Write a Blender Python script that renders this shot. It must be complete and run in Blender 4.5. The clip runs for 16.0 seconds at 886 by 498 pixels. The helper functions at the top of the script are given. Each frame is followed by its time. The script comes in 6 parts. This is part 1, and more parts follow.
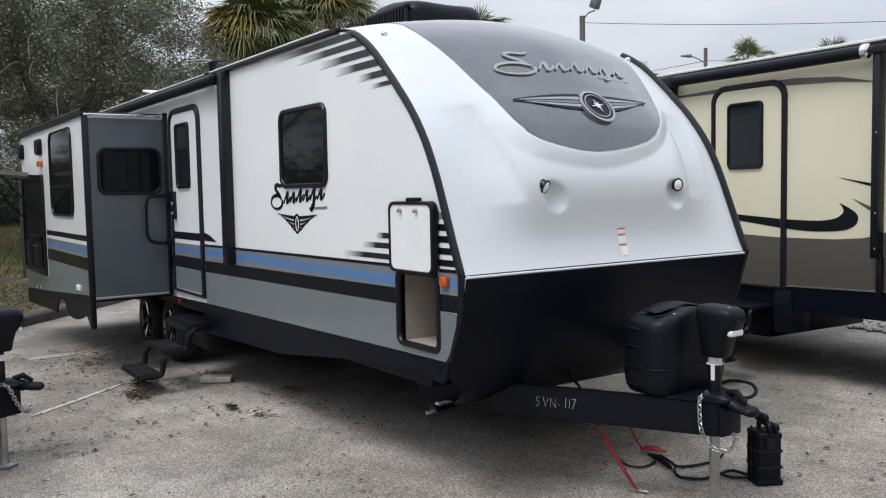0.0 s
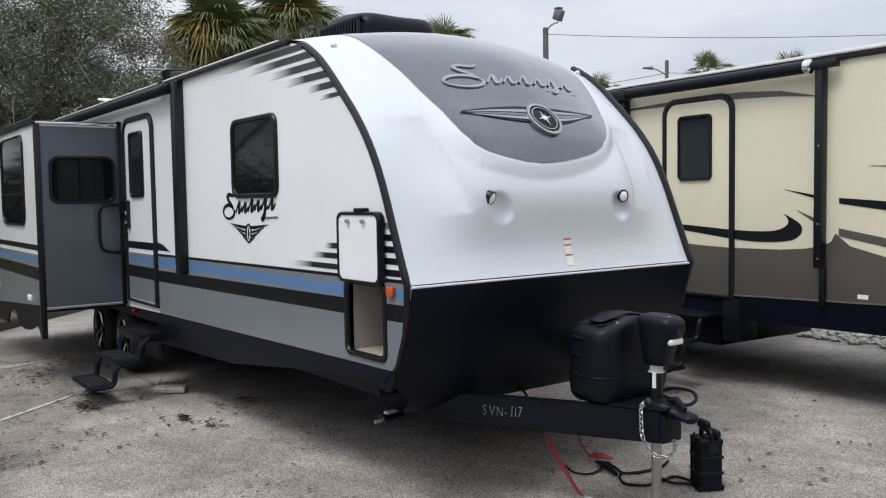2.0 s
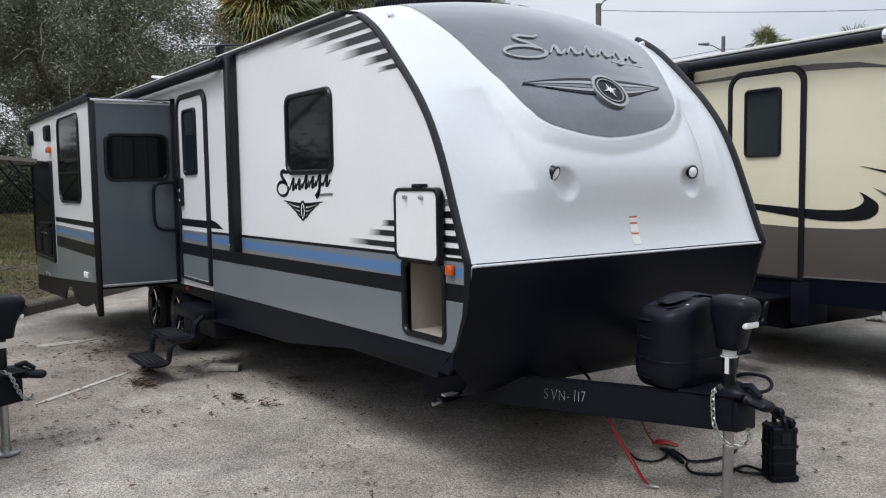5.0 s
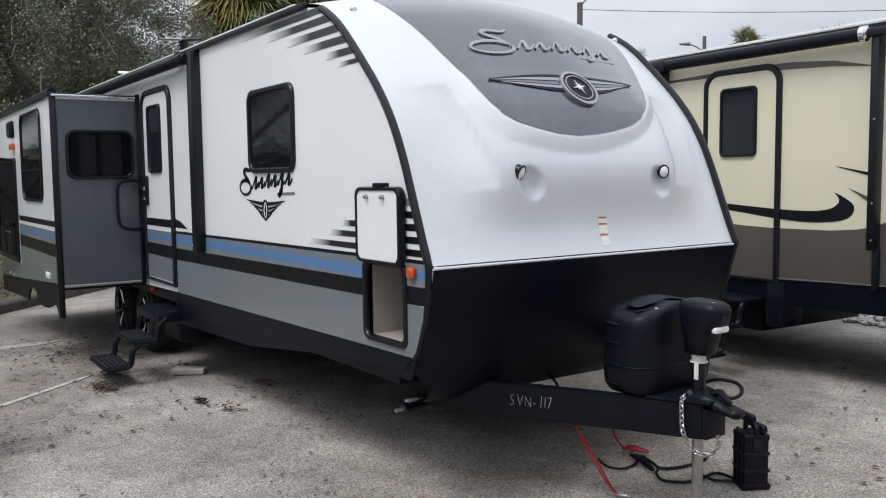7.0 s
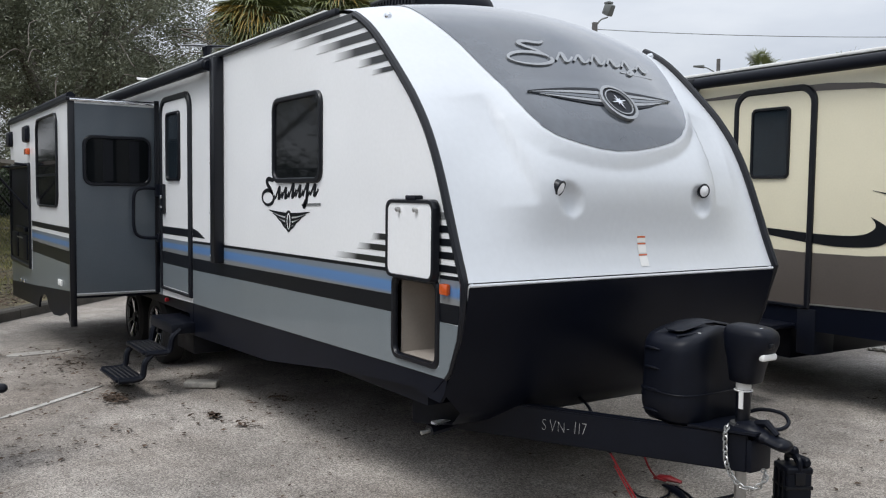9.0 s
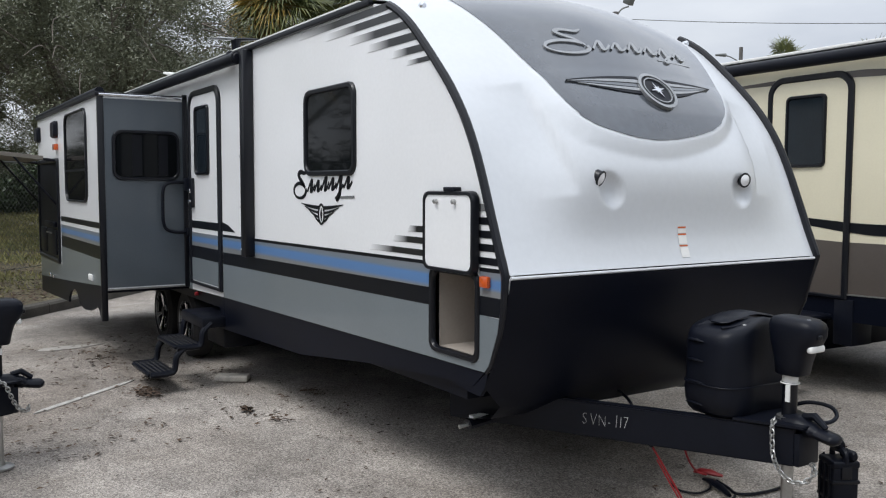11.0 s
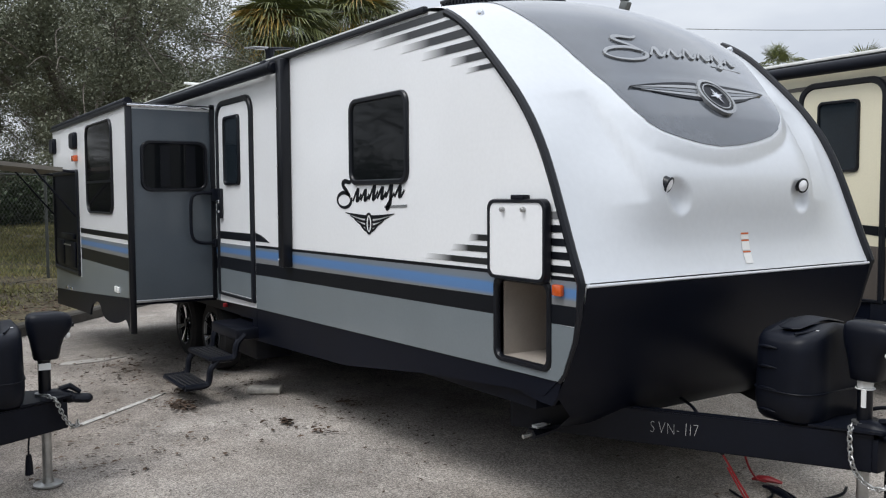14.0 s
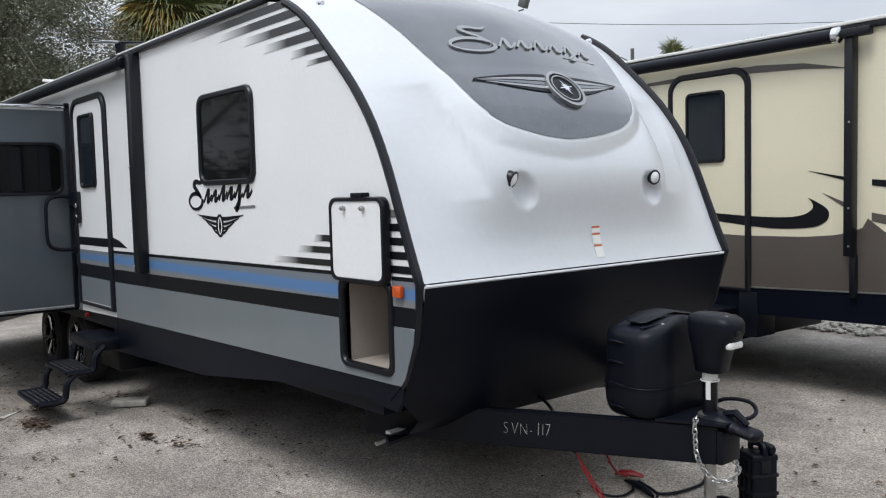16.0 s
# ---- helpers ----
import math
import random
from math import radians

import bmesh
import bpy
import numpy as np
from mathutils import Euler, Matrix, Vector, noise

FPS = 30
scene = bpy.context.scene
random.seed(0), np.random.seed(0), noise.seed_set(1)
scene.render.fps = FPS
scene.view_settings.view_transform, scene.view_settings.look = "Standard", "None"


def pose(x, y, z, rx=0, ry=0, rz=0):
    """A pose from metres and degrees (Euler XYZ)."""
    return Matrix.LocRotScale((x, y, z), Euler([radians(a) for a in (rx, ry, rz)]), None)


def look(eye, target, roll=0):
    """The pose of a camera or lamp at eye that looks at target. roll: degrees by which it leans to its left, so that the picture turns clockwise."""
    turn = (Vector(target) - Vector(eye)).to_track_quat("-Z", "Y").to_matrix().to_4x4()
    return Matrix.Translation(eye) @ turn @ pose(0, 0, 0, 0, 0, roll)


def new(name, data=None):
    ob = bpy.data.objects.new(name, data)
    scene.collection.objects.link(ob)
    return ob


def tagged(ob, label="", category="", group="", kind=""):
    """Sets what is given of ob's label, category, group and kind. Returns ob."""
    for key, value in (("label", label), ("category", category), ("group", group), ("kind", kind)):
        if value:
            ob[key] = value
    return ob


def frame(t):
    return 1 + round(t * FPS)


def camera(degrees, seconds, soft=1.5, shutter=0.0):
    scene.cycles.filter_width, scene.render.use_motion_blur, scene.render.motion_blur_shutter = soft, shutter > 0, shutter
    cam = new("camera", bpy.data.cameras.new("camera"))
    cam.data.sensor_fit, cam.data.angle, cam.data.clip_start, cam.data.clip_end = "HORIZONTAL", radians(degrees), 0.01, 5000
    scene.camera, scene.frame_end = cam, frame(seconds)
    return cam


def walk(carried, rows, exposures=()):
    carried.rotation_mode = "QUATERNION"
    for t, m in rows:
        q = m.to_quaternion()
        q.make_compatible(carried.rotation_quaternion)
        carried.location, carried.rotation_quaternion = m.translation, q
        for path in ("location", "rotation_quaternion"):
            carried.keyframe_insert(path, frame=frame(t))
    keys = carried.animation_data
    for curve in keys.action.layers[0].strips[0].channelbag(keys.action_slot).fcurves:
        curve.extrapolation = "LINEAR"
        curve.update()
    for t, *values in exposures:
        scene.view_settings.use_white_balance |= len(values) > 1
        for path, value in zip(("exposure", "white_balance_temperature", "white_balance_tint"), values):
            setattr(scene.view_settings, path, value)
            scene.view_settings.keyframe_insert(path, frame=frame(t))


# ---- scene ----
cam = camera(54.8, 16.0, soft=1.15)
PATH = [
    (0, (3.683, -2.657, 1.808), (2.036, -1.532, 1.669), -1.1),
    (0.5, (3.656, -2.701, 1.802), (2.047, -1.52, 1.67), -0.7),
    (1, (3.671, -2.696, 1.805), (2.077, -1.494, 1.692), -0.9),
    (1.5, (3.717, -2.646, 1.812), (2.13, -1.432, 1.711), -1.1),
    (2, (3.792, -2.592, 1.815), (2.188, -1.403, 1.696), -0.9),
    (2.5, (3.819, -2.558, 1.808), (2.161, -1.452, 1.637), -1.5),
    (3, (3.766, -2.556, 1.806), (2.074, -1.507, 1.618), -1.9),
    (3.5, (3.659, -2.603, 1.797), (1.98, -1.53, 1.632), -1.5),
    (4, (3.607, -2.655, 1.791), (1.95, -1.545, 1.637), -1.0),
    (6.5, (3.6, -2.348, 1.789), (1.919, -1.279, 1.609), -0.7),
    (7, (3.534, -2.36, 1.788), (1.89, -1.233, 1.622), -0.7),
    (7.5, (3.378, -2.41, 1.777), (1.764, -1.236, 1.651), -0.5),
    (8, (3.321, -2.433, 1.773), (1.691, -1.279, 1.659), -0.1),
    (8.5, (3.311, -2.379, 1.771), (1.664, -1.251, 1.652), 0.5),
    (11, (3.198, -2.442, 1.765), (1.523, -1.36, 1.62), 0.2),
    (11.5, (3.149, -2.45, 1.756), (1.44, -1.422, 1.609), 0.2),
    (12, (3.032, -2.44, 1.757), (1.31, -1.431, 1.626), -0.3),
    (12.5, (2.946, -2.463, 1.75), (1.241, -1.424, 1.627), -0.2),
    (13, (2.926, -2.632, 1.755), (1.277, -1.507, 1.622), -0.2),
    (13.5, (2.933, -2.757, 1.763), (1.303, -1.607, 1.622), -0.8),
    (14, (2.939, -2.762, 1.763), (1.278, -1.655, 1.638), -0.3),
    (14.5, (2.978, -2.64, 1.773), (1.272, -1.601, 1.672), 0.1),
    (15, (3.037, -2.524, 1.772), (1.323, -1.499, 1.672), -0.5),
    (15.5, (3.052, -2.449, 1.772), (1.407, -1.318, 1.648), -1.2),
    (16, (3.012, -2.349, 1.766), (1.467, -1.086, 1.629), -1.5),
]
walk(cam, [(t, look(eye, target, roll)) for t, eye, target, roll in PATH])

# ---- world and light ----
world = bpy.data.worlds.new("overcast_sky")
scene.world = world
world.use_nodes = True
wn, wl = world.node_tree.nodes, world.node_tree.links
wn.clear()
w_out = wn.new("ShaderNodeOutputWorld")
w_bg = wn.new("ShaderNodeBackground")
w_sky = wn.new("ShaderNodeTexSky")
w_sky.sky_type, w_sky.sun_disc = "NISHITA", False
w_sky.sun_elevation, w_sky.sun_rotation = radians(48), radians(200)
w_sky.dust_density = 3.0
w_co = wn.new("ShaderNodeTexCoord")
w_map = wn.new("ShaderNodeMapping")
w_map.inputs["Scale"].default_value = (1.0, 1.0, 3.2)
w_noise = wn.new("ShaderNodeTexNoise")
w_noise.inputs["Scale"].default_value, w_noise.inputs["Detail"].default_value = 2.6, 6.0
w_noise.inputs["Roughness"].default_value = 0.55
w_ramp = wn.new("ShaderNodeValToRGB")
w_ramp.color_ramp.elements[0].position, w_ramp.color_ramp.elements[1].position = 0.3, 0.68
w_ramp.color_ramp.elements[0].color = (0.61, 0.66, 0.755, 1)
w_ramp.color_ramp.elements[1].color = (0.865, 0.905, 0.965, 1)
w_dim = wn.new("ShaderNodeMixRGB")
w_dim.blend_type = "MULTIPLY"
w_dim.inputs["Fac"].default_value = 1.0
w_dim.inputs["Color2"].default_value = (0.1, 0.1, 0.1, 1)
w_mix = wn.new("ShaderNodeMixRGB")
w_mix.inputs["Fac"].default_value = 0.88
wl.new(w_co.outputs["Generated"], w_map.inputs["Vector"])
wl.new(w_map.outputs["Vector"], w_noise.inputs["Vector"])
wl.new(w_noise.outputs["Fac"], w_ramp.inputs["Fac"])
wl.new(w_sky.outputs["Color"], w_dim.inputs["Color1"])
wl.new(w_dim.outputs["Color"], w_mix.inputs["Color1"])
wl.new(w_ramp.outputs["Color"], w_mix.inputs["Color2"])
# an overcast sky is about three times as bright overhead as at the horizon
w_sep = wn.new("ShaderNodeSeparateXYZ")
w_clip = wn.new("ShaderNodeMath")
w_clip.operation = "MAXIMUM"
w_clip.inputs[1].default_value = 0.0
w_grad = wn.new("ShaderNodeMath")
w_grad.operation = "MULTIPLY_ADD"
w_grad.inputs[1].default_value, w_grad.inputs[2].default_value = 1.62, 1.2
w_str = wn.new("ShaderNodeMath")
w_str.operation = "MULTIPLY"
w_str.inputs[1].default_value = 0.70
wl.new(w_co.outputs["Generated"], w_sep.inputs[0])
wl.new(w_sep.outputs["Z"], w_clip.inputs[0])
wl.new(w_clip.outputs[0], w_grad.inputs[0])
wl.new(w_grad.outputs[0], w_str.inputs[0])
wl.new(w_str.outputs[0], w_bg.inputs["Strength"])
wl.new(w_mix.outputs["Color"], w_bg.inputs["Color"])
wl.new(w_bg.outputs["Background"], w_out.inputs["Surface"])

sun_data = bpy.data.lights.new("sun", "SUN")
sun_data.energy, sun_data.angle, sun_data.color = 1.85, radians(22), (0.98, 0.98, 0.97)
sun = new("sun", sun_data)
sun.matrix_world = look((0.6, -7.0, 14), (-1, 1, 0))


# ---- materials ----
def material(name, color, rough=0.5, metal=0.0, var=0.12, scale=3.0, fine=60.0, bump=0.0, coat=0.0, dark=None, spec=0.5):
    """A paint, plastic or metal with stains at one scale and grain at another."""
    m = bpy.data.materials.new(name)
    m.use_nodes = True
    nt = m.node_tree
    n, l = nt.nodes, nt.links
    b = n["Principled BSDF"]
    b.inputs["Roughness"].default_value, b.inputs["Metallic"].default_value = rough, metal
    b.inputs["Coat Weight"].default_value, b.inputs["Coat Roughness"].default_value = coat, 0.08
    b.inputs["Specular IOR Level"].default_value = spec
    co = n.new("ShaderNodeTexCoord")
    big, small = n.new("ShaderNodeTexNoise"), n.new("ShaderNodeTexNoise")
    big.inputs["Scale"].default_value, big.inputs["Detail"].default_value = scale, 5.0
    small.inputs["Scale"].default_value, small.inputs["Detail"].default_value = fine, 3.0
    add = n.new("ShaderNodeMath")
    add.operation = "MULTIPLY_ADD"
    add.inputs[1].default_value, add.inputs[2].default_value = 0.35, 0.0
    l.new(small.outputs["Fac"], add.inputs[0])
    add2 = n.new("ShaderNodeMath")
    add2.operation = "MULTIPLY_ADD"
    add2.inputs[1].default_value = 0.65
    l.new(big.outputs["Fac"], add2.inputs[0])
    l.new(add.outputs[0], add2.inputs[2])
    ramp = n.new("ShaderNodeValToRGB")
    lo = dark or tuple(c * (1 - var) for c in color)
    hi = tuple(min(1.0, c * (1 + var * 0.6)) for c in color)
    ramp.color_ramp.elements[0].position, ramp.color_ramp.elements[1].position = 0.32, 0.66
    ramp.color_ramp.elements[0].color, ramp.color_ramp.elements[1].color = (*lo, 1), (*hi, 1)
    for t in (big, small):
        l.new(co.outputs["Object"], t.inputs["Vector"])
    l.new(add2.outputs[0], ramp.inputs["Fac"])
    l.new(ramp.outputs["Color"], b.inputs["Base Color"])
    if bump:
        bp = n.new("ShaderNodeBump")
        bp.inputs["Strength"].default_value, bp.inputs["Distance"].default_value = bump, 0.004
        l.new(small.outputs["Fac"], bp.inputs["Height"])
        l.new(bp.outputs["Normal"], b.inputs["Normal"])
    return m


def fade_material(name, color, base, axis=0, start=0.0, end=0.75):
    """Printed stripe that thins out into the wall colour towards one end."""
    m = material(name, color, 0.3, coat=0.3)
    nt = m.node_tree
    n, l = nt.nodes, nt.links
    b = n["Principled BSDF"]
    co = n.new("ShaderNodeTexCoord")
    sep = n.new("ShaderNodeSeparateXYZ")
    l.new(co.outputs["Generated"], sep.inputs[0])
    mr = n.new("ShaderNodeMapRange")
    mr.inputs["From Min"].default_value, mr.inputs["From Max"].default_value = start, end
    l.new(sep.outputs[axis], mr.inputs["Value"])
    mix = n.new("ShaderNodeMixRGB")
    mix.inputs["Color1"].default_value, mix.inputs["Color2"].default_value = (*base, 1), (*color, 1)
    l.new(mr.outputs[0], mix.inputs["Fac"])
    l.new(mix.outputs["Color"], b.inputs["Base Color"])
    return m


def stripe_material():
    """Grey vinyl band with a soft blue stripe along its middle."""
    m = material("blue_grey_vinyl", (0.17, 0.19, 0.21), 0.3, coat=0.3)
    n, l = m.node_tree.nodes, m.node_tree.links
    co, sep, ramp = n.new("ShaderNodeTexCoord"), n.new("ShaderNodeSeparateXYZ"), n.new("ShaderNodeValToRGB")
    l.new(co.outputs["Generated"], sep.inputs[0])
    l.new(sep.outputs["Z"], ramp.inputs["Fac"])
    e = ramp.color_ramp.elements
    e[0].position, e[0].color = 0.22, (0.19, 0.195, 0.20, 1)
    e[1].position, e[1].color = 0.92, (0.17, 0.19, 0.215, 1)
    for p, c in ((0.38, (0.09, 0.19, 0.38, 1)), (0.64, (0.09, 0.20, 0.41, 1)), (0.76, (0.15, 0.19, 0.24, 1))):
        x = e.new(p)
        x.color = c
    l.new(ramp.outputs["Color"], n["Principled BSDF"].inputs["Base Color"])
    return m


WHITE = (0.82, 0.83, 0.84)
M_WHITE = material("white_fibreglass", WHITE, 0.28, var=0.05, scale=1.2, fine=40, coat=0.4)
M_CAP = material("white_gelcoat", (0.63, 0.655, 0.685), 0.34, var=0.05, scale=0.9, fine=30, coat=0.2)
M_GREY = material("grey_fibreglass", (0.16, 0.185, 0.20), 0.3, var=0.08, scale=1.5, coat=0.4)
M_SLIDE = material("slate_grey_panel", (0.075, 0.09, 0.105), 0.32, var=0.12, scale=2.0, coat=0.3)
M_BLACK = material("black_plastic", (0.0040, 0.0053, 0.0104), 0.42, var=0.3, scale=4, bump=0.1, spec=0.2)
M_TRIM = material("black_trim", (0.0045, 0.0055, 0.009), 0.34, var=0.2, spec=0.35)
M_SKIRT = material("black_skirt_metal", (0.0036, 0.0050, 0.0108), 0.36, var=0.25, scale=1.2, spec=0.14)
M_BAND = material("black_vinyl", (0.006, 0.007, 0.010), 0.32, var=0.2, spec=0.2)
M_BLUE = stripe_material()
M_FADE = fade_material("fading_black_vinyl", (0.013, 0.014, 0.016), WHITE, 0, 0.0, 0.42)
M_GLASS = material("tinted_glass", (0.006, 0.007, 0.008), 0.04, var=0.3, scale=2, spec=0.13)
M_GLASSD = material("dark_tinted_glass", (0.006, 0.006, 0.007), 0.06, var=0.3, scale=2, spec=0.05)
M_GLASSB = material("blue_tinted_glass", (0.014, 0.02, 0.026), 0.05, var=0.3, scale=2, spec=0.4)
M_WIND = material("grey_metallic_decal", (0.075, 0.085, 0.10), 0.2, metal=0.25, var=0.3, scale=1.1, fine=18, coat=0.9)
M_CHROME = material("chrome", (0.75, 0.76, 0.78), 0.12, metal=1.0, var=0.1)
M_DECAL = material("silver_lettering_vinyl", (0.32, 0.33, 0.34), 0.25, metal=0.5, var=0.2)
M_STEEL = material("galvanised_steel", (0.42, 0.42, 0.41), 0.38, metal=0.9, var=0.25, scale=6)
M_AMBER = material("amber_lens", (0.55, 0.085, 0.012), 0.15, var=0.2, coat=0.5)
M_RED = material("red_insulation", (0.27, 0.015, 0.02), 0.45)
M_LABEL = material("white_label", (0.8, 0.8, 0.78), 0.6, var=0.05)
M_CHALK = material("smeared_chalk", (0.38, 0.38, 0.375), 0.9, var=0.5, scale=40)
M_LENS = material("clear_lamp_lens", (0.85, 0.86, 0.88), 0.1, var=0.05, coat=0.8)
M_ORANGE = material("orange_label_print", (0.62, 0.14, 0.04), 0.6)
M_CREAM = material("cream_fibreglass", (0.70, 0.655, 0.50), 0.32, var=0.06, scale=1.3, coat=0.3)
M_BROWN = material("brown_fibreglass", (0.085, 0.072, 0.064), 0.34, var=0.12, scale=1.5, coat=0.3)
M_LIDSKIN = material("dull_lid_lining", (0.17, 0.155, 0.13), 0.6, var=0.15, scale=3)
M_LINER = material("beige_liner", (0.36, 0.32, 0.28), 0.6, var=0.1, scale=4)
M_ROOF = material("white_roof_membrane", (0.72, 0.72, 0.70), 0.6, var=0.12, scale=1.0)
M_TYRE = material("tyre_rubber", (0.014, 0.014, 0.015), 0.75, var=0.3, bump=0.3)
M_PAVER = material("dusty_paver_concrete", (0.46, 0.435, 0.39), 0.9, var=0.4, scale=12, fine=90, bump=0.6)
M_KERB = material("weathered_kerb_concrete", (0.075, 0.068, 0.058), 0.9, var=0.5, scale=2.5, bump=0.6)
M_BARK = material("bark", (0.15, 0.13, 0.11), 0.9, var=0.45, scale=4, fine=30, bump=1.0)
M_PALMBARK = material("palm_bark", (0.13, 0.10, 0.075), 0.9, var=0.5, scale=6, fine=25, bump=1.0)
M_STONE = material("pale_stone", (0.5, 0.48, 0.44), 0.8, var=0.35, scale=9, bump=0.4)
M_WOODP = material("weathered_pole_wood", (0.12, 0.115, 0.11), 0.85, var=0.3, scale=5)
M_PAINTLINE = material("worn_white_road_paint", (0.50, 0.485, 0.46), 0.85, scale=9, fine=70, dark=(0.26, 0.245, 0.225))
M_FAINT = material("nearly_gone_road_paint", (0.42, 0.40, 0.37), 0.85, scale=7, fine=60, dark=(0.27, 0.25, 0.23))
M_MESH = material("dark_coated_wire", (0.05, 0.055, 0.05), 0.5, var=0.3)
M_FENCE = material("dull_galvanised_wire", (0.16, 0.17, 0.165), 0.5, metal=0.6, var=0.3)


def leaf_material(name, lo, hi, rough=0.55):
    m = bpy.data.materials.new(name)
    m.use_nodes = True
    n, l = m.node_tree.nodes, m.node_tree.links
    b = n["Principled BSDF"]
    b.inputs["Roughness"].default_value = rough
    geo = n.new("ShaderNodeNewGeometry")
    ramp = n.new("ShaderNodeValToRGB")
    ramp.color_ramp.elements[0].color, ramp.color_ramp.elements[1].color = (*lo, 1), (*hi, 1)
    co, drift, mix = n.new("ShaderNodeTexCoord"), n.new("ShaderNodeTexNoise"), n.new("ShaderNodeMath")
    drift.inputs["Scale"].default_value, drift.inputs["Detail"].default_value = 1.3, 4.0
    mix.operation = "MULTIPLY_ADD"
    mix.inputs[1].default_value = 0.55
    lift = n.new("ShaderNodeMapRange")
    lift.inputs["From Min"].default_value, lift.inputs["From Max"].default_value = 0.35, 0.68
    lift.inputs["To Min"].default_value, lift.inputs["To Max"].default_value = 0.0, 0.5
    l.new(co.outputs["Object"], drift.inputs["Vector"])
    l.new(drift.outputs["Fac"], lift.inputs["Value"])
    l.new(geo.outputs["Random Per Island"], mix.inputs[0])
    l.new(lift.outputs[0], mix.inputs[2])
    l.new(mix.outputs[0], ramp.inputs["Fac"])
    l.new(ramp.outputs["Color"], b.inputs["Base Color"])
    return m


M_OAK = leaf_material("oak_leaves", (0.06, 0.07, 0.042), (0.29, 0.305, 0.215))
M_PALM = leaf_material("palm_fronds", (0.03, 0.045, 0.014), (0.17, 0.185, 0.055), 0.5)
M_DRYPALM = leaf_material("dry_palm_fronds", (0.16, 0.10, 0.025), (0.46, 0.31, 0.06))
M_SHRUB = leaf_material("shrub_leaves", (0.018, 0.035, 0.015), (0.06, 0.10, 0.035))
M_GRASS = leaf_material("grass_blades", (0.09, 0.105, 0.03), (0.34, 0.30, 0.12), 0.7)
M_LITTER = leaf_material("fallen_leaves", (0.016, 0.012, 0.009), (0.13, 0.08, 0.05), 0.8)


def ground_material(name, lo, mid, hi, big, small, bump, rough=0.9):
    m = bpy.data.materials.new(name)
    m.use_nodes = True
    n, l = m.node_tree.nodes, m.node_tree.links
    b = n["Principled BSDF"]
    b.inputs["Roughness"].default_value = rough
    co = n.new("ShaderNodeTexCoord")
    a, c, v = n.new("ShaderNodeTexNoise"), n.new("ShaderNodeTexNoise"), n.new("ShaderNodeTexVoronoi")
    a.inputs["Scale"].default_value, a.inputs["Detail"].default_value, a.inputs["Roughness"].default_value = big, 7.0, 0.72
    c.inputs["Scale"].default_value, c.inputs["Detail"].default_value = small, 4.0
    v.inputs["Scale"].default_value = small * 0.8
    for t in (a, c, v):
        l.new(co.outputs["Object"], t.inputs["Vector"])
    r1, r2 = n.new("ShaderNodeValToRGB"), n.new("ShaderNodeValToRGB")
    r1.color_ramp.elements[0].position, r1.color_ramp.elements[1].position = 0.34, 0.67
    r1.color_ramp.elements[0].color, r1.color_ramp.elements[1].color = (*lo, 1), (*hi, 1)
    e = r1.color_ramp.elements.new(0.5)
    e.color = (*mid, 1)
    r2.color_ramp.elements[0].position, r2.color_ramp.elements[1].position = 0.3, 0.7
    r2.color_ramp.elements[0].color, r2.color_ramp.elements[1].color = (0.80, 0.79, 0.78, 1), (1.22, 1.22, 1.21, 1)
    l.new(a.outputs["Fac"], r1.inputs["Fac"])
    l.new(c.outputs["Fac"], r2.inputs["Fac"])
    mu = n.new("ShaderNodeMixRGB")
    mu.blend_type = "MULTIPLY"
    mu.inputs["Fac"].default_value = 1.0
    # fine aggregate: pale and dark chips
    g, r4, mu0 = n.new("ShaderNodeTexVoronoi"), n.new("ShaderNodeValToRGB"), n.new("ShaderNodeMixRGB")
    g.inputs["Scale"].default_value = small * 1.9
    r4.color_ramp.elements[0].position, r4.color_ramp.elements[1].position = 0.12, 0.9
    r4.color_ramp.elements[0].color, r4.color_ramp.elements[1].color = (0.58, 0.57, 0.56, 1), (1.45, 1.44, 1.42, 1)
    chip = n.new("ShaderNodeSeparateColor")
    l.new(co.outputs["Object"], g.inputs["Vector"])
    l.new(g.outputs["Color"], chip.inputs[0])
    l.new(chip.outputs[0], r4.inputs["Fac"])
    mu0.blend_type = "MULTIPLY"
    mu0.inputs["Fac"].default_value = 1.0
    l.new(r1.outputs["Color"], mu0.inputs["Color1"])
    l.new(r4.outputs["Color"], mu0.inputs["Color2"])
    l.new(mu0.outputs["Color"], mu.inputs["Color1"])
    l.new(r2.outputs["Color"], mu.inputs["Color2"])
    # broad brown oil and soil stains
    st, r3, mu2 = n.new("ShaderNodeTexNoise"), n.new("ShaderNodeValToRGB"), n.new("ShaderNodeMixRGB")
    st.inputs["Scale"].default_value, st.inputs["Detail"].default_value, st.inputs["Roughness"].default_value = big * 0.38, 8.0, 0.6
    st.inputs["Distortion"].default_value = 0.6
    r3.color_ramp.elements[0].position, r3.color_ramp.elements[1].position = 0.36, 0.56
    r3.color_ramp.elements[0].color, r3.color_ramp.elements[1].color = (0.62, 0.59, 0.56, 1), (1.08, 1.08, 1.08, 1)
    mu2.blend_type = "MULTIPLY"
    mu2.inputs["Fac"].default_value = 1.0
    l.new(co.outputs["Object"], st.inputs["Vector"])
    l.new(st.outputs["Fac"], r3.inputs["Fac"])
    l.new(mu.outputs["Color"], mu2.inputs["Color1"])
    l.new(r3.outputs["Color"], mu2.inputs["Color2"])
    l.new(mu2.outputs["Color"], b.inputs["Base Color"])
    bp = n.new("ShaderNodeBump")
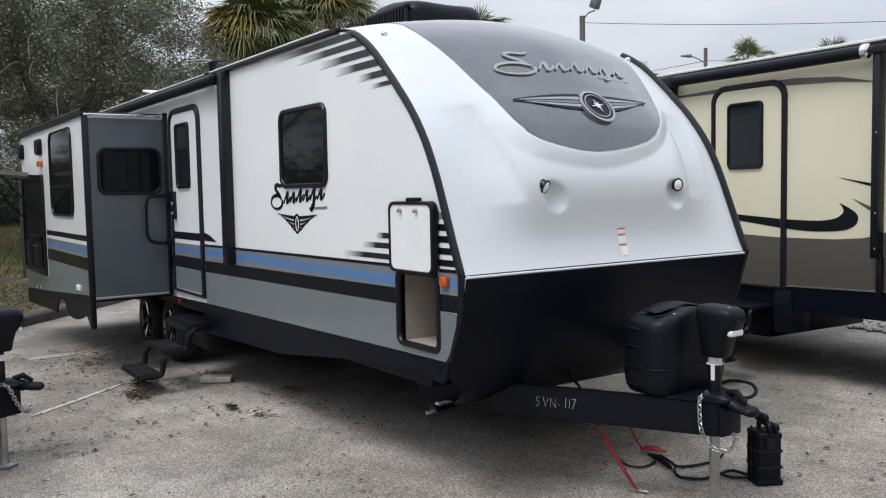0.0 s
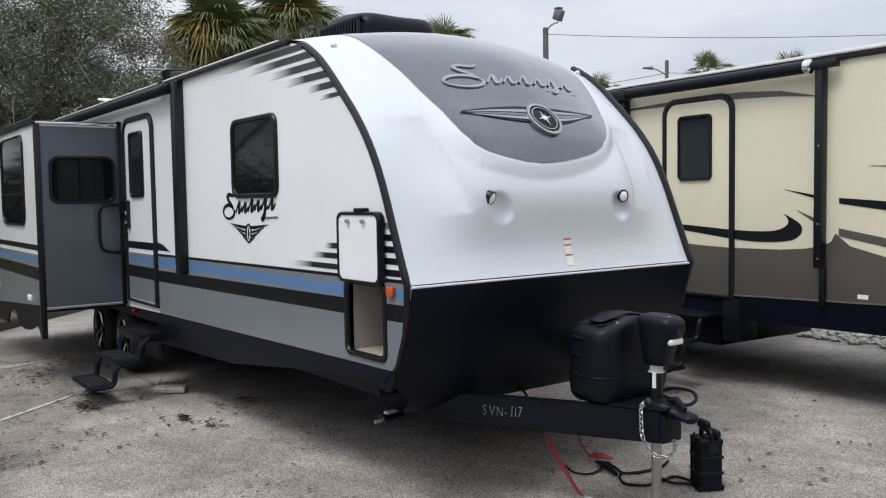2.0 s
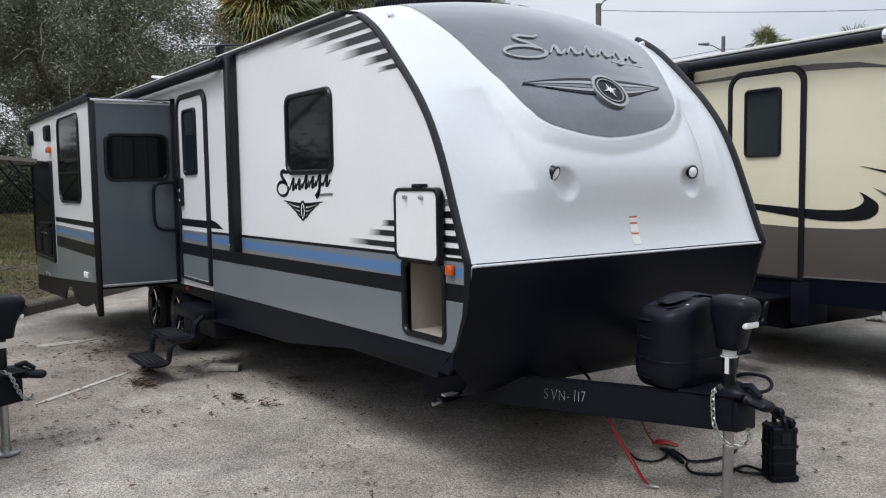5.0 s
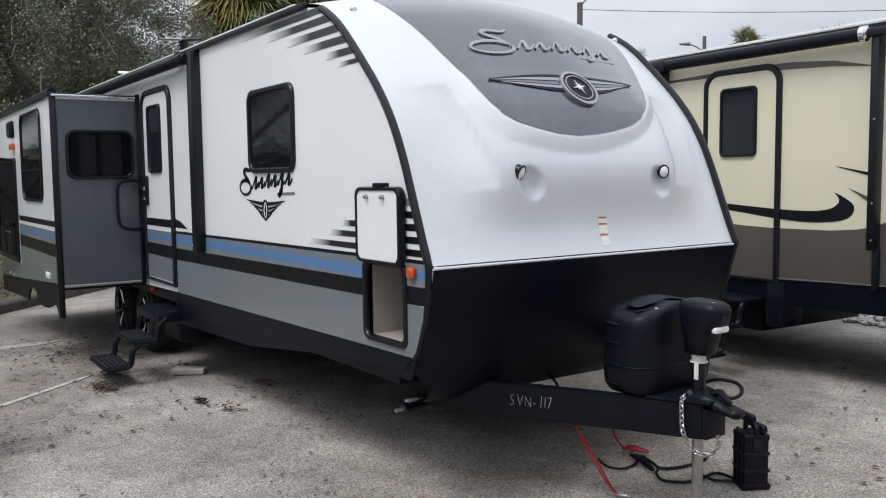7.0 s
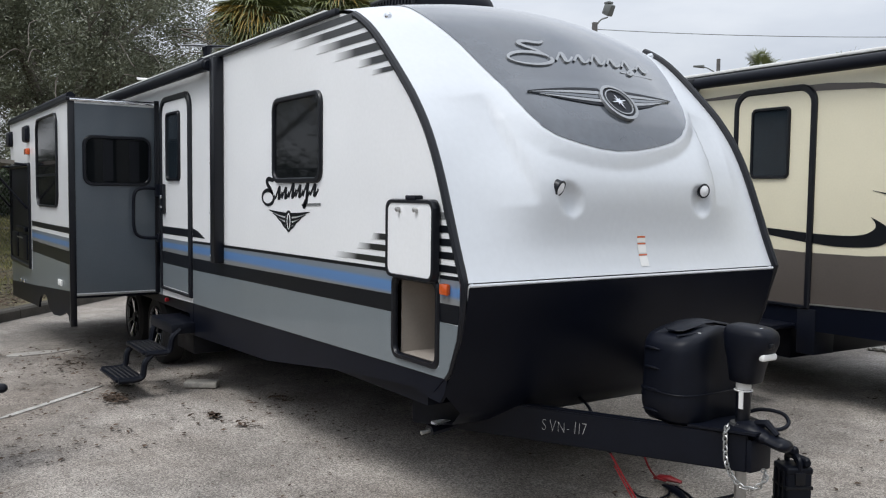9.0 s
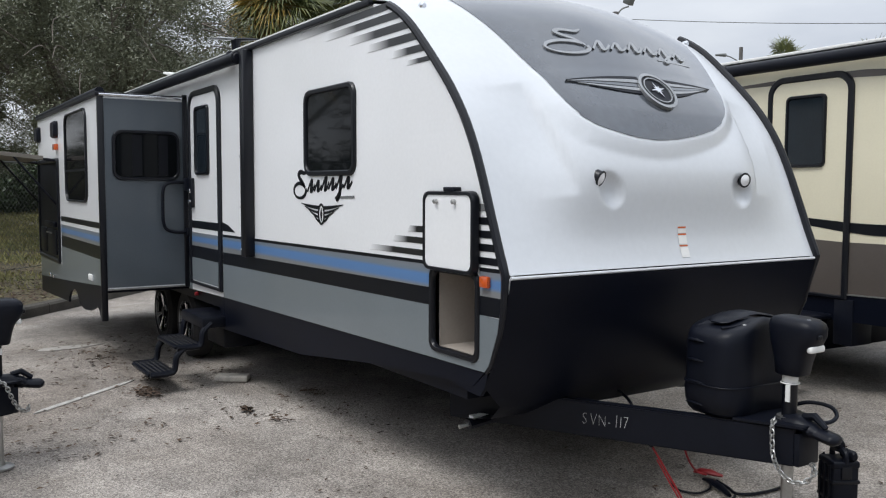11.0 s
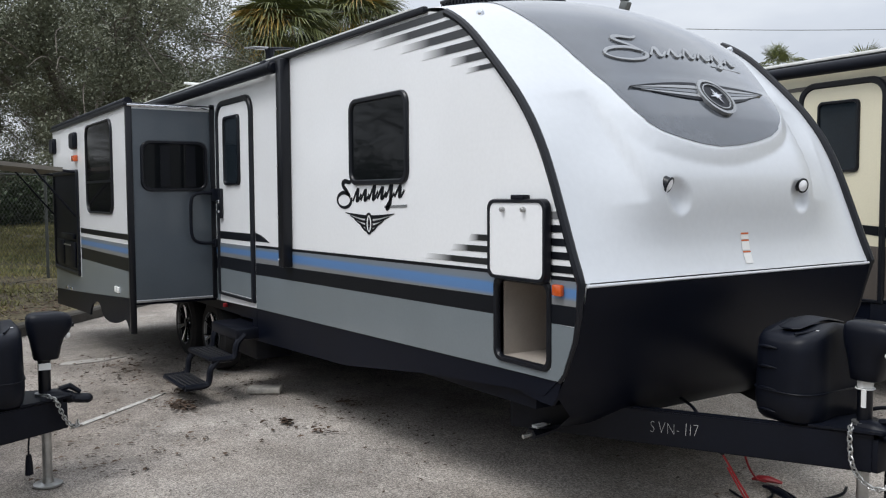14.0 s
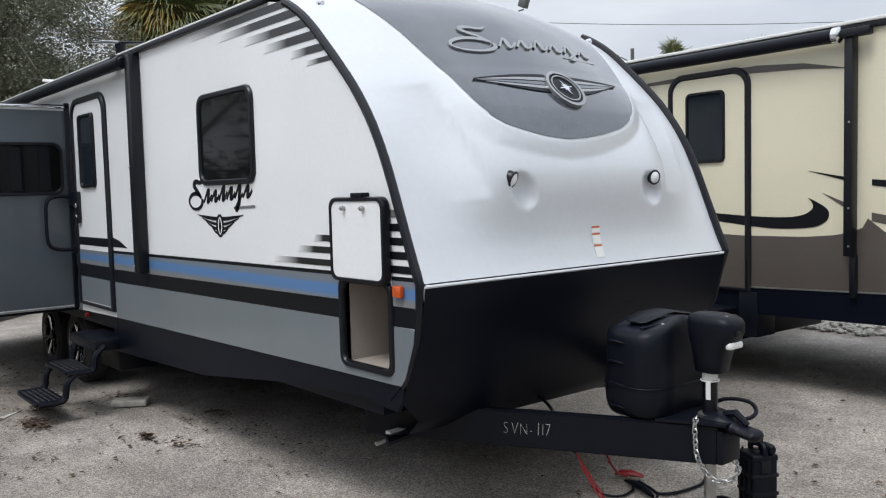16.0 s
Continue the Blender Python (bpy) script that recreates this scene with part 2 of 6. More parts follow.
    bp.inputs["Strength"].default_value, bp.inputs["Distance"].default_value = bump, 0.006
    l.new(v.outputs["Distance"], bp.inputs["Height"])
    l.new(bp.outputs["Normal"], b.inputs["Normal"])
    return m


M_ASPHALT = ground_material("old_pale_asphalt", (0.185, 0.17, 0.156), (0.30, 0.276, 0.254), (0.43, 0.398, 0.368), 0.8, 66, 0.7)
M_LAWN = ground_material("dry_lawn_soil", (0.06, 0.048, 0.032), (0.10, 0.085, 0.05), (0.17, 0.15, 0.075), 0.9, 20, 0.8)


# ---- mesh helpers ----
def finish(bm, name, mat, parent=None, label="", smooth=35):
    bmesh.ops.recalc_face_normals(bm, faces=bm.faces)
    me = bpy.data.meshes.new(name)
    bm.to_mesh(me)
    bm.free()
    me.materials.append(mat)
    if smooth:
        for p in me.polygons:
            p.use_smooth = True
        me.set_sharp_from_angle(angle=radians(smooth))
    ob = new(name, me)
    if parent is not None:
        ob.parent = parent
    if label:
        ob["label"] = label
    return ob


def part(name, bm, mat, parent, label="", smooth=35):
    return finish(bm, name, mat, parent, label, smooth)


def thing(name, m, label, category, group="", kind=""):
    ob = new(name)
    ob.empty_display_size = 0.2
    ob.matrix_world = m
    return tagged(ob, label, category, group, kind)


def box(bm, x0, x1, y0, y1, z0, z1, bevel=0.0, seg=2):
    made = bmesh.ops.create_cube(bm, size=1.0)["verts"]
    for v in made:
        v.co = Vector((x0 + (v.co.x + 0.5) * (x1 - x0), y0 + (v.co.y + 0.5) * (y1 - y0), z0 + (v.co.z + 0.5) * (z1 - z0)))
    if bevel:
        edges = list({e for v in made for e in v.link_edges})
        bmesh.ops.bevel(bm, geom=edges, offset=bevel, segments=seg, affect="EDGES", profile=0.5)
    return bm


def block(x0, x1, y0, y1, z0, z1, bevel=0.0, seg=2):
    return box(bmesh.new(), x0, x1, y0, y1, z0, z1, bevel, seg)


def side(u, v, w):
    """Wall of a trailer's door side: along, up, outwards."""
    return Vector((u, -w, v))


def nose(x):
    return lambda u, v, w: Vector((x + w, u, v))


def outer(y):
    return lambda u, v, w: Vector((u, y - w, v))


def rrect(u0, u1, v0, v1, r, n=6):
    r = min(r, (u1 - u0) / 2 - 1e-4, (v1 - v0) / 2 - 1e-4)
    pts = []
    for cu, cv, a0 in ((u1 - r, v0 + r, -90), (u1 - r, v1 - r, 0), (u0 + r, v1 - r, 90), (u0 + r, v0 + r, 180)):
        for i in range(n + 1):
            a = radians(a0 + 90 * i / n)
            pts.append((cu + r * math.cos(a), cv + r * math.sin(a)))
    return pts


def prism(bm, pts, w0, w1, f, ease=0.0):
    """A plate with the outline pts from depth w0 to w1; ease rounds its outer rim."""
    lo = [bm.verts.new(f(u, v, w0)) for u, v in pts]
    rings = [lo]
    if ease:
        rings.append([bm.verts.new(f(u, v, w1 - ease)) for u, v in pts])
        cu, cv = sum(p[0] for p in pts) / len(pts), sum(p[1] for p in pts) / len(pts)
        k = ease
        top = []
        for u, v in pts:
            d = math.hypot(u - cu, v - cv) or 1
            top.append(bm.verts.new(f(u - (u - cu) / d * k, v - (v - cv) / d * k, w1)))
        rings.append(top)
    else:
        rings.append([bm.verts.new(f(u, v, w1)) for u, v in pts])
    for a, b in zip(rings, rings[1:]):
        for i in range(len(a)):
            j = (i + 1) % len(a)
            bm.faces.new((a[i], a[j], b[j], b[i]))
    bm.faces.new(lo)
    bm.faces.new(rings[-1])
    return bm


def hoop(bm, outer_pts, inner_pts, w0, w1, f):
    """A frame between two outlines of equal length."""
    o0, i0 = [bm.verts.new(f(u, v, w0)) for u, v in outer_pts], [bm.verts.new(f(u, v, w0)) for u, v in inner_pts]
    wm = w0 + (w1 - w0) * 0.6
    om = [bm.verts.new(f(u, v, wm)) for u, v in outer_pts]
    mid_o = [bm.verts.new(f(u * 0.8 + a * 0.2, v * 0.8 + b * 0.2, w1)) for (u, v), (a, b) in zip(outer_pts, inner_pts)]
    mid_i = [bm.verts.new(f(u * 0.2 + a * 0.8, v * 0.2 + b * 0.8, w1)) for (u, v), (a, b) in zip(outer_pts, inner_pts)]
    im = [bm.verts.new(f(u, v, wm)) for u, v in inner_pts]
    loops = [o0, om, mid_o, mid_i, im, i0]
    n = len(o0)
    for a, b in zip(loops, loops[1:] + loops[:1]):
        for i in range(n):
            j = (i + 1) % n
            bm.faces.new((a[i], a[j], b[j], b[i]))
    return bm


def tube(bm, pts, r, seg=8, closed=False, flat=1.0):
    """A round bar through points; r is one radius or one per point."""
    pts = [Vector(p) for p in pts]
    rs = r if isinstance(r, (list, tuple)) else [r] * len(pts)
    rings, n = [], len(pts)
    ref = None
    for i, p in enumerate(pts):
        a = pts[i - 1] if i or closed else p
        b = pts[(i + 1) % n] if i < n - 1 or closed else p
        d = (b - a).normalized()
        if ref is None:
            ref = Vector((0, 0, 1)) if abs(d.z) < 0.9 else Vector((1, 0, 0))
        s = d.cross(ref).normalized()
        t = s.cross(d).normalized()
        ref = t
        rings.append([bm.verts.new(p + (s * math.cos(k * math.tau / seg) + t * math.sin(k * math.tau / seg) * flat) * rs[i]) for k in range(seg)])
    for i in range(n if closed else n - 1):
        a, b = rings[i], rings[(i + 1) % n]
        for k in range(seg):
            m = (k + 1) % seg
            bm.faces.new((a[k], a[m], b[m], b[k]))
    if not closed:
        bm.faces.new(rings[0])
        bm.faces.new(rings[-1])
    return bm


def curve_pts(ctrl, n=8):
    """Catmull-Rom through control points."""
    c = [Vector(p) for p in ctrl]
    c = [c[0] * 2 - c[1]] + c + [c[-1] * 2 - c[-2]]
    out = []
    for i in range(1, len(c) - 2):
        for k in range(n):
            t = k / n
            p0, p1, p2, p3 = c[i - 1:i + 3]
            out.append(0.5 * ((2 * p1) + (p2 - p0) * t + (2 * p0 - 5 * p1 + 4 * p2 - p3) * t * t + (3 * p1 - p0 - 3 * p2 + p3) * t ** 3))
    out.append(c[-2])
    return out


def lathe(bm, prof, centre, axis="z", seg=24, capped=True):
    """Turns a profile of (radius, height) about an axis through centre."""
    rings = []
    for r, h in prof:
        ring = []
        for k in range(seg):
            a = k * math.tau / seg
            c, s = r * math.cos(a), r * math.sin(a)
            p = {"z": (c, s, h), "y": (c, h, s), "x": (h, c, s)}[axis]
            ring.append(bm.verts.new(Vector(centre) + Vector(p)))
        rings.append(ring)
    for a, b in zip(rings, rings[1:]):
        for k in range(seg):
            m = (k + 1) % seg
            bm.faces.new((a[k], a[m], b[m], b[k]))
    if capped:
        bm.faces.new(rings[0])
        bm.faces.new(rings[-1])
    return bm


def lerp_table(table, x):
    if x <= table[0][0]:
        return table[0][1]
    for (a, fa), (b, fb) in zip(table, table[1:]):
        if x <= b:
            return fa + (fb - fa) * (x - a) / (b - a)
    return table[-1][1]


def smooth_table(table, x):
    """The same with a little rounding at the knots."""
    return sum(lerp_table(table, x + d) * k for d, k in ((-0.06, 0.2), (-0.03, 0.2), (0, 0.2), (0.03, 0.2), (0.06, 0.2)))


# ---- ground ----
def ground_sheet():
    bm = bmesh.new()
    xs = [-400, -60, -30] + [-14 + i * 1.0 for i in range(28)] + [30, 80, 400]
    ys = [-400, -60, -20] + [-12 + i * 1.0 for i in range(32)] + [40, 80, 400]
    grid = [[bm.verts.new((x, y, 0.004 * noise.noise(Vector((x * 0.35, y * 0.35, 3))) - 0.006 if -14 < x < 13 and -12 < y < 19 else -0.006)) for y in ys] for x in xs]
    for i in range(len(xs) - 1):
        for j in range(len(ys) - 1):
            bm.faces.new((grid[i][j], grid[i + 1][j], grid[i + 1][j + 1], grid[i][j + 1]))
    ob = finish(bm, "ground", M_ASPHALT, smooth=60)
    return tagged(ob, "old pale grey asphalt parking lot with stains", "ground", kind="structure")


ground_sheet()

# kerb and lawn behind the parking row: the kerb runs along a line (point, direction)
KERB_A, KERB_B = Vector((-7.4, -2.75, 0)), Vector((-18.5, 7.6, 0))
KERB_D = (KERB_B - KERB_A).normalized()
KERB_N = Vector((-KERB_D.y, KERB_D.x, 0)) * (1 if Vector((-KERB_D.y, KERB_D.x)).dot(Vector((-1, -0.4))) > 0 else -1)


def kerb_frame(u, v, w):
    return KERB_A + KERB_D * u + KERB_N * v + Vector((0, 0, w))


def kerb():
    length = (KERB_B - KERB_A).length
    root = thing("kerb", Matrix.Identity(4), "weathered grey concrete kerb along the lawn", "kerb", kind="structure")
    n = 9
    for i in range(n):
        bm = bmesh.new()
        a, b = -12 + i * (length + 12) / n + 0.006, -12 + (i + 1) * (length + 12) / n - 0.006
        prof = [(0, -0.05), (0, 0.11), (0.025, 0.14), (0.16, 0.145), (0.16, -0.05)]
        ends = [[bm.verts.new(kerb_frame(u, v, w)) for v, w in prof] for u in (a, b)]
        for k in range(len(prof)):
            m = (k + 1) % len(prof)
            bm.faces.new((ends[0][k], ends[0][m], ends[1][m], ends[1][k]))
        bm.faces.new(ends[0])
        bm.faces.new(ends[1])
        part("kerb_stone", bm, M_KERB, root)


kerb()


def lawn_z(v):
    """The verge is level to the fence and rises behind it."""
    return 0.13 + 0.012 * min(v, 3.4) + 0.055 * min(max(v - 3.4, 0.0), 16.6)


def lawn():
    bm = bmesh.new()
    rows = []
    for i in range(41):
        u = -40 + i * 2.2
        rows.append([bm.verts.new(kerb_frame(u, 0.16 + v, lawn_z(v) + (0.04 * noise.noise(Vector((u * 0.4, v * 0.4, 0))) if v > 0 else 0))) for v in (0, 0.3, 0.8, 1.5, 2.5, 3.4, 4.2, 6, 9, 14, 20, 25, 60)])
    for a, b in zip(rows, rows[1:]):
        for j in range(len(a) - 1):
            bm.faces.new((a[j], a[j + 1], b[j + 1], b[j]))
    tagged(finish(bm, "lawn", M_LAWN, smooth=60), "dry leaf-strewn grass verge behind the kerb", "lawn", kind="structure")
    # grass blades
    rnd = random.Random(4)
    vs, fs = [], []
    for _ in range(130000):
        v = 0.25 + rnd.random() ** 1.25 * 16.4
        u = rnd.uniform(-4, 9 + v * 1.25)
        bare = 0.75 * (1 - min(1.0, v / 4.4)) ** 0.7
        if noise.noise(Vector((u * 0.5, v * 0.5, 7))) < rnd.uniform(-0.6, 0.1) + bare:
            continue
        p = kerb_frame(u, v, lawn_z(v))
        h, a = rnd.uniform(0.03, 0.10), rnd.uniform(0, math.tau)
        d, lean = Vector((math.cos(a), math.sin(a), 0)) * (0.010 + 0.0012 * v), Vector((rnd.uniform(-1, 1), rnd.uniform(-1, 1), 0)) * h * 0.8
        k = len(vs)
        vs += [p - d, p + d, p + lean + Vector((0, 0, h))]
        fs.append((k, k + 1, k + 2))
    stuff("grass", vs, fs, M_GRASS, "tufts of dry green-yellow grass", "grass")


def stuff(name, vs, fs, mat, label, category, parent=None):
    me = bpy.data.meshes.new(name)
    me.from_pydata([tuple(v) for v in vs], [], fs)
    me.materials.append(mat)
    ob = new(name, me)
    if parent is not None:
        ob.parent = parent
        return tagged(ob, label, kind="stuff") if label else ob
    return tagged(ob, label, category, kind="stuff")


lawn()


def road_line(name, a, b, width, label, paint):
    """A worn painted bay line, with ragged ends, lying on the ground."""
    rnd = random.Random(7)
    bm = bmesh.new()
    a, b = Vector(a), Vector(b)
    d = (b - a).normalized()
    s = Vector((-d.y, d.x, 0)) * width / 2
    n = max(2, int((b - a).length / 0.03))
    k0 = k1 = 1.0
    rows = []
    for i in range(n + 1):
        p = a + (b - a) * (i / n)
        k0, k1 = (min(1.25, max(0.7, k + rnd.uniform(-0.05, 0.05))) for k in (k0, k1))
        taper = min(1.0, i / 4, (n - i) / 8) + 0.05
        rows.append([bm.verts.new((q.x, q.y, z)) for q in (p - s * k0 * taper, p + s * k1 * taper) for z in (-0.02, 0.002)])
    for p, q in zip(rows, rows[1:]):
        for i, j in ((1, 3), (0, 1), (3, 2)):
            bm.faces.new((p[i], p[j], q[j], q[i]))
    tagged(finish(bm, name, paint, smooth=0), label, "road marking", kind="structure")


road_line("road_marking", (-4.0, -1.57, 0), (-4.80, -0.62, 0), 0.065, "worn white painted bay line", M_PAINTLINE)
road_line("road_marking", (-6.75, -1.20, 0), (-6.83, -0.50, 0), 0.22, "faint white painted bay line", M_FAINT)
road_line("road_marking", (1.0, 4.05, 0), (3.0, 3.2, 0), 0.07, "faint white painted bay line", M_FAINT)

# ---- main travel trailer ----
PROFILE = [(0.0, 1.33), (-0.057, 1.453), (-0.109, 1.586), (-0.163, 1.721), (-0.219, 1.86), (-0.285, 2.001), (-0.373, 2.148), (-0.499, 2.304), (-0.668, 2.469), (-0.863, 2.647), (-0.979, 2.734), (-1.147, 2.825), (-1.33, 2.862), (-1.7, 2.87)]
ARC = [0.0]
for (ax, az), (bx, bz) in zip(PROFILE, PROFILE[1:]):
    ARC.append(ARC[-1] + math.hypot(bx - ax, bz - az))
PX, PZ = [(s, p[0]) for s, p in zip(ARC, PROFILE)], [(s, p[1]) for s, p in zip(ARC, PROFILE)]
BULGE = [(1.33, 0.0), (1.45, 0.008), (1.54, 0.03), (1.64, 0.08), (1.75, 0.135), (1.85, 0.15), (2.0, 0.14), (2.15, 0.132), (2.35, 0.150), (2.5, 0.158), (2.65, 0.163), (2.85, 0.15), (2.9, 0.14)]
WIDTH, ROOF, REAR = 2.385, 2.87, -9.05


SCREEN_MID = [(0.66, 1.07), (0.70, 1.10), (0.79, 1.135), (0.93, 1.19), (1.055, 1.225), (1.2, 1.245), (1.45, 1.265), (2.15, 1.25)]
SCREEN = [(0.665, 0.0), (0.678, 0.16), (0.697, 0.27), (0.718, 0.365), (0.745, 0.46), (0.79, 0.54), (0.828, 0.582), (0.93, 0.66), (1.055, 0.714), (1.2, 0.772), (1.45, 0.845), (1.7, 0.91), (2.15, 0.95)]


def screen_edge(s, h):
    """Distance outside the lower rim of the windscreen panel (9 where there is no brow)."""
    if s > 1.15 or h > 1.0:
        return 9.0
    best = min(math.hypot(s - a, h - b) for a, b in SCREEN_RIM)
    inside = s > 0.665 and h < lerp_table(SCREEN, s)
    return -best if inside else best


SCREEN_RIM = []
for (a0, h0), (a1, h1) in zip(SCREEN[:10], SCREEN[1:10]):
    SCREEN_RIM += [(a0 + (a1 - a0) * k / 6, h0 + (h1 - h0) * k / 6) for k in range(6)]


def cap(s, y, lift=0.0):
    """The moulded front: a point at arc length s up the gable line, y across."""
    x, z = smooth_table(PX, s), smooth_table(PZ, s)
    tx, tz = smooth_table(PX, s + 0.05) - smooth_table(PX, s - 0.05), smooth_table(PZ, s + 0.05) - smooth_table(PZ, s - 0.05)
    k = math.hypot(tx, tz)
    nx, nz = tz / k, -tx / k
    q = min(1.0, abs(2 * y / WIDTH - 1))
    t = min(1.0, max(0.0, (q - 0.45) / 0.5))
    low, high = 1 - t * t * (3 - 2 * t), 1 - q ** 1.9
    k2 = min(1.0, max(0.0, (z - 1.95) / 0.5))
    d = smooth_table(BULGE, z) * (low + (high - low) * k2) + lift
    # brow below the windscreen panel: a groove, then a soft ridge
    e = screen_edge(s, abs(y - lerp_table(SCREEN_MID, s))) - 0.012
    fade = min(1.0, max(0.0, (1.14 - s) / 0.3))
    d += 0.034 * fade * (1 - min(1.0, max(0.0, e / 0.085)))
    # crease running down each shoulder past the docking light
    h = abs(y - WIDTH / 2) - 0.685 - 0.18 * (s - 0.40)
    if 0.40 < s < 1.05 and h > 0:
        g = min(1.0, h / 0.022) * max(0.0, min(1.0, (0.30 - h) / 0.26))
        d -= 0.045 * math.sin(math.pi * (s - 0.40) / 0.65) ** 0.8 * g
    return Vector((x + nx * d, y, z + nz * d))


def script_waves(u0, v0, length, height, climb):
    """Slanted brush waves, thin on the rise and thick on the fall, with one loop hanging below."""
    lines = []
    n = 6
    step = length / n
    for k in range(n):
        a = u0 + k * step
        b = v0 + climb * (k * step)
        h = height * (0.95, 0.8, 1.05, 0.85, 1.0, 0.8)[k]
        lean = 0.45 * h
        pts = [(a, b, 0), (a + 0.30 * step + lean, b + h, 0), (a + 0.46 * step + 0.4 * lean, b + 0.35 * h, 0), (a + 0.55 * step, b, 0), (a + 0.75 * step, b + 0.1 * h, 0), (a + step + 0.25 * lean, b + 0.6 * h, 0)]
        if k == 4:
            pts = pts[:3] + [(a + 0.45 * step, b - 0.5 * h, 0), (a + 0.1 * step, b - 0.85 * h, 0), (a + 0.15 * step, b - 0.55 * h, 0), (a + step, b + 0.35 * h, 0)]
        c = curve_pts(pts, 5)
        wide = []
        for i in range(len(c)):
            d = c[min(i + 1, len(c) - 1)] - c[max(i - 1, 0)]
            fall = max(0.0, -d.y / (d.length or 1))
            wide.append(height * (0.17 + 0.22 * fall))
        lines.append(([(p.x, p.y) for p in c], wide))
    return lines


trailer = thing("travel_trailer", Matrix.Identity(4), "white, grey and black travel trailer with a slide-out extended", "trailer", "parked trailers")


def wall_top(x):
    return max(wall_bottom(x), lerp_table([(p[0], p[1]) for p in reversed(PROFILE)], x) - 0.025 * min(1.0, max(0.0, (x + 1.7) / 0.4)))


def wall_bottom(x):
    return lerp_table([(-9.2, 0.62), (-5.3, 0.76), (-4.14, 0.787), (-3.1, 0.812), (-1.48, 0.835), (-0.178, 0.849), (-0.139, 0.893), (-0.069, 1.059), (-0.034, 1.186), (0.0, 1.33)], x)


def door_side_wall():
    hole = (-0.68, -0.265, 0.905, 1.32)
    bm = bmesh.new()
    xs = sorted({REAR, -8, -7, -6, -5, -4, -3, -2, -1.7, -1.33, hole[0], hole[1], *[p[0] for p in PROFILE], -0.178, -0.139, -0.1, -0.069, -0.034, -0.015, -0.4, -0.5})
    for a, b in zip(xs, xs[1:]):
        spans = [(wall_bottom(a), wall_top(a), wall_bottom(b), wall_top(b))]
        if hole[0] <= a and b <= hole[1]:
            spans = [(wall_bottom(a), hole[2], wall_bottom(b), hole[2]), (hole[3], wall_top(a), hole[3], wall_top(b))]
        for a0, a1, b0, b1 in spans:
            f = [[bm.verts.new(side(a, a0, w)), bm.verts.new(side(b, b0, w)), bm.verts.new(side(b, b1, w)), bm.verts.new(side(a, a1, w))] for w in (0, -0.04)]
            bm.faces.new(f[0])
            bm.faces.new(f[1][::-1])
            for i in range(4):
                j = (i + 1) % 4
                if i in (0, 2) or (i == 1 and b in (hole[0], 0.0)) or (i == 3 and a in (hole[1], REAR)):
                    bm.faces.new((f[0][i], f[0][j], f[1][j], f[1][i]))
    bmesh.ops.remove_doubles(bm, verts=bm.verts, dist=1e-4)
    part("side_wall", bm, M_WHITE, trailer, "glossy white fibreglass side wall")
    bm = bmesh.new()
    pts = [(x, wall_bottom(x)) for x in (REAR, -5.3, -3.1, -1.48, -0.178, -0.139, -0.069, -0.034, 0.0)]
    pts += [(x, wall_top(x)) for x in (-0.028, -0.056, -0.155, -0.271, -0.46, -0.671, -0.83, -0.993, -1.147, -1.33, -1.7, REAR)]
    prism(bm, pts, -WIDTH, -WIDTH + 0.04, side)
    part("side_wall", bm, M_WHITE, trailer, "glossy white fibreglass side wall")
    part("rear_wall", block(REAR - 0.04, REAR, 0, WIDTH, 0.6, ROOF), M_WHITE, trailer)
    part("floor_pan", block(REAR, -0.42, 0.05, WIDTH - 0.05, 0.66, 0.74), M_SKIRT, trailer)
    bm = bmesh.new()
    rows = []
    for i in range(21):
        x = -1.68 + (REAR + 1.68) * i / 20
        rows.append([bm.verts.new((x, WIDTH * j / 16, ROOF + 0.11 * (1 - abs(j / 8 - 1) ** 2.5))) for j in range(17)])
    for a, b in zip(rows, rows[1:]):
        for j in range(16):
            bm.faces.new((a[j], b[j], b[j + 1], a[j + 1]))
    part("roof", bm, M_ROOF, trailer, "white rubber roof")


door_side_wall()


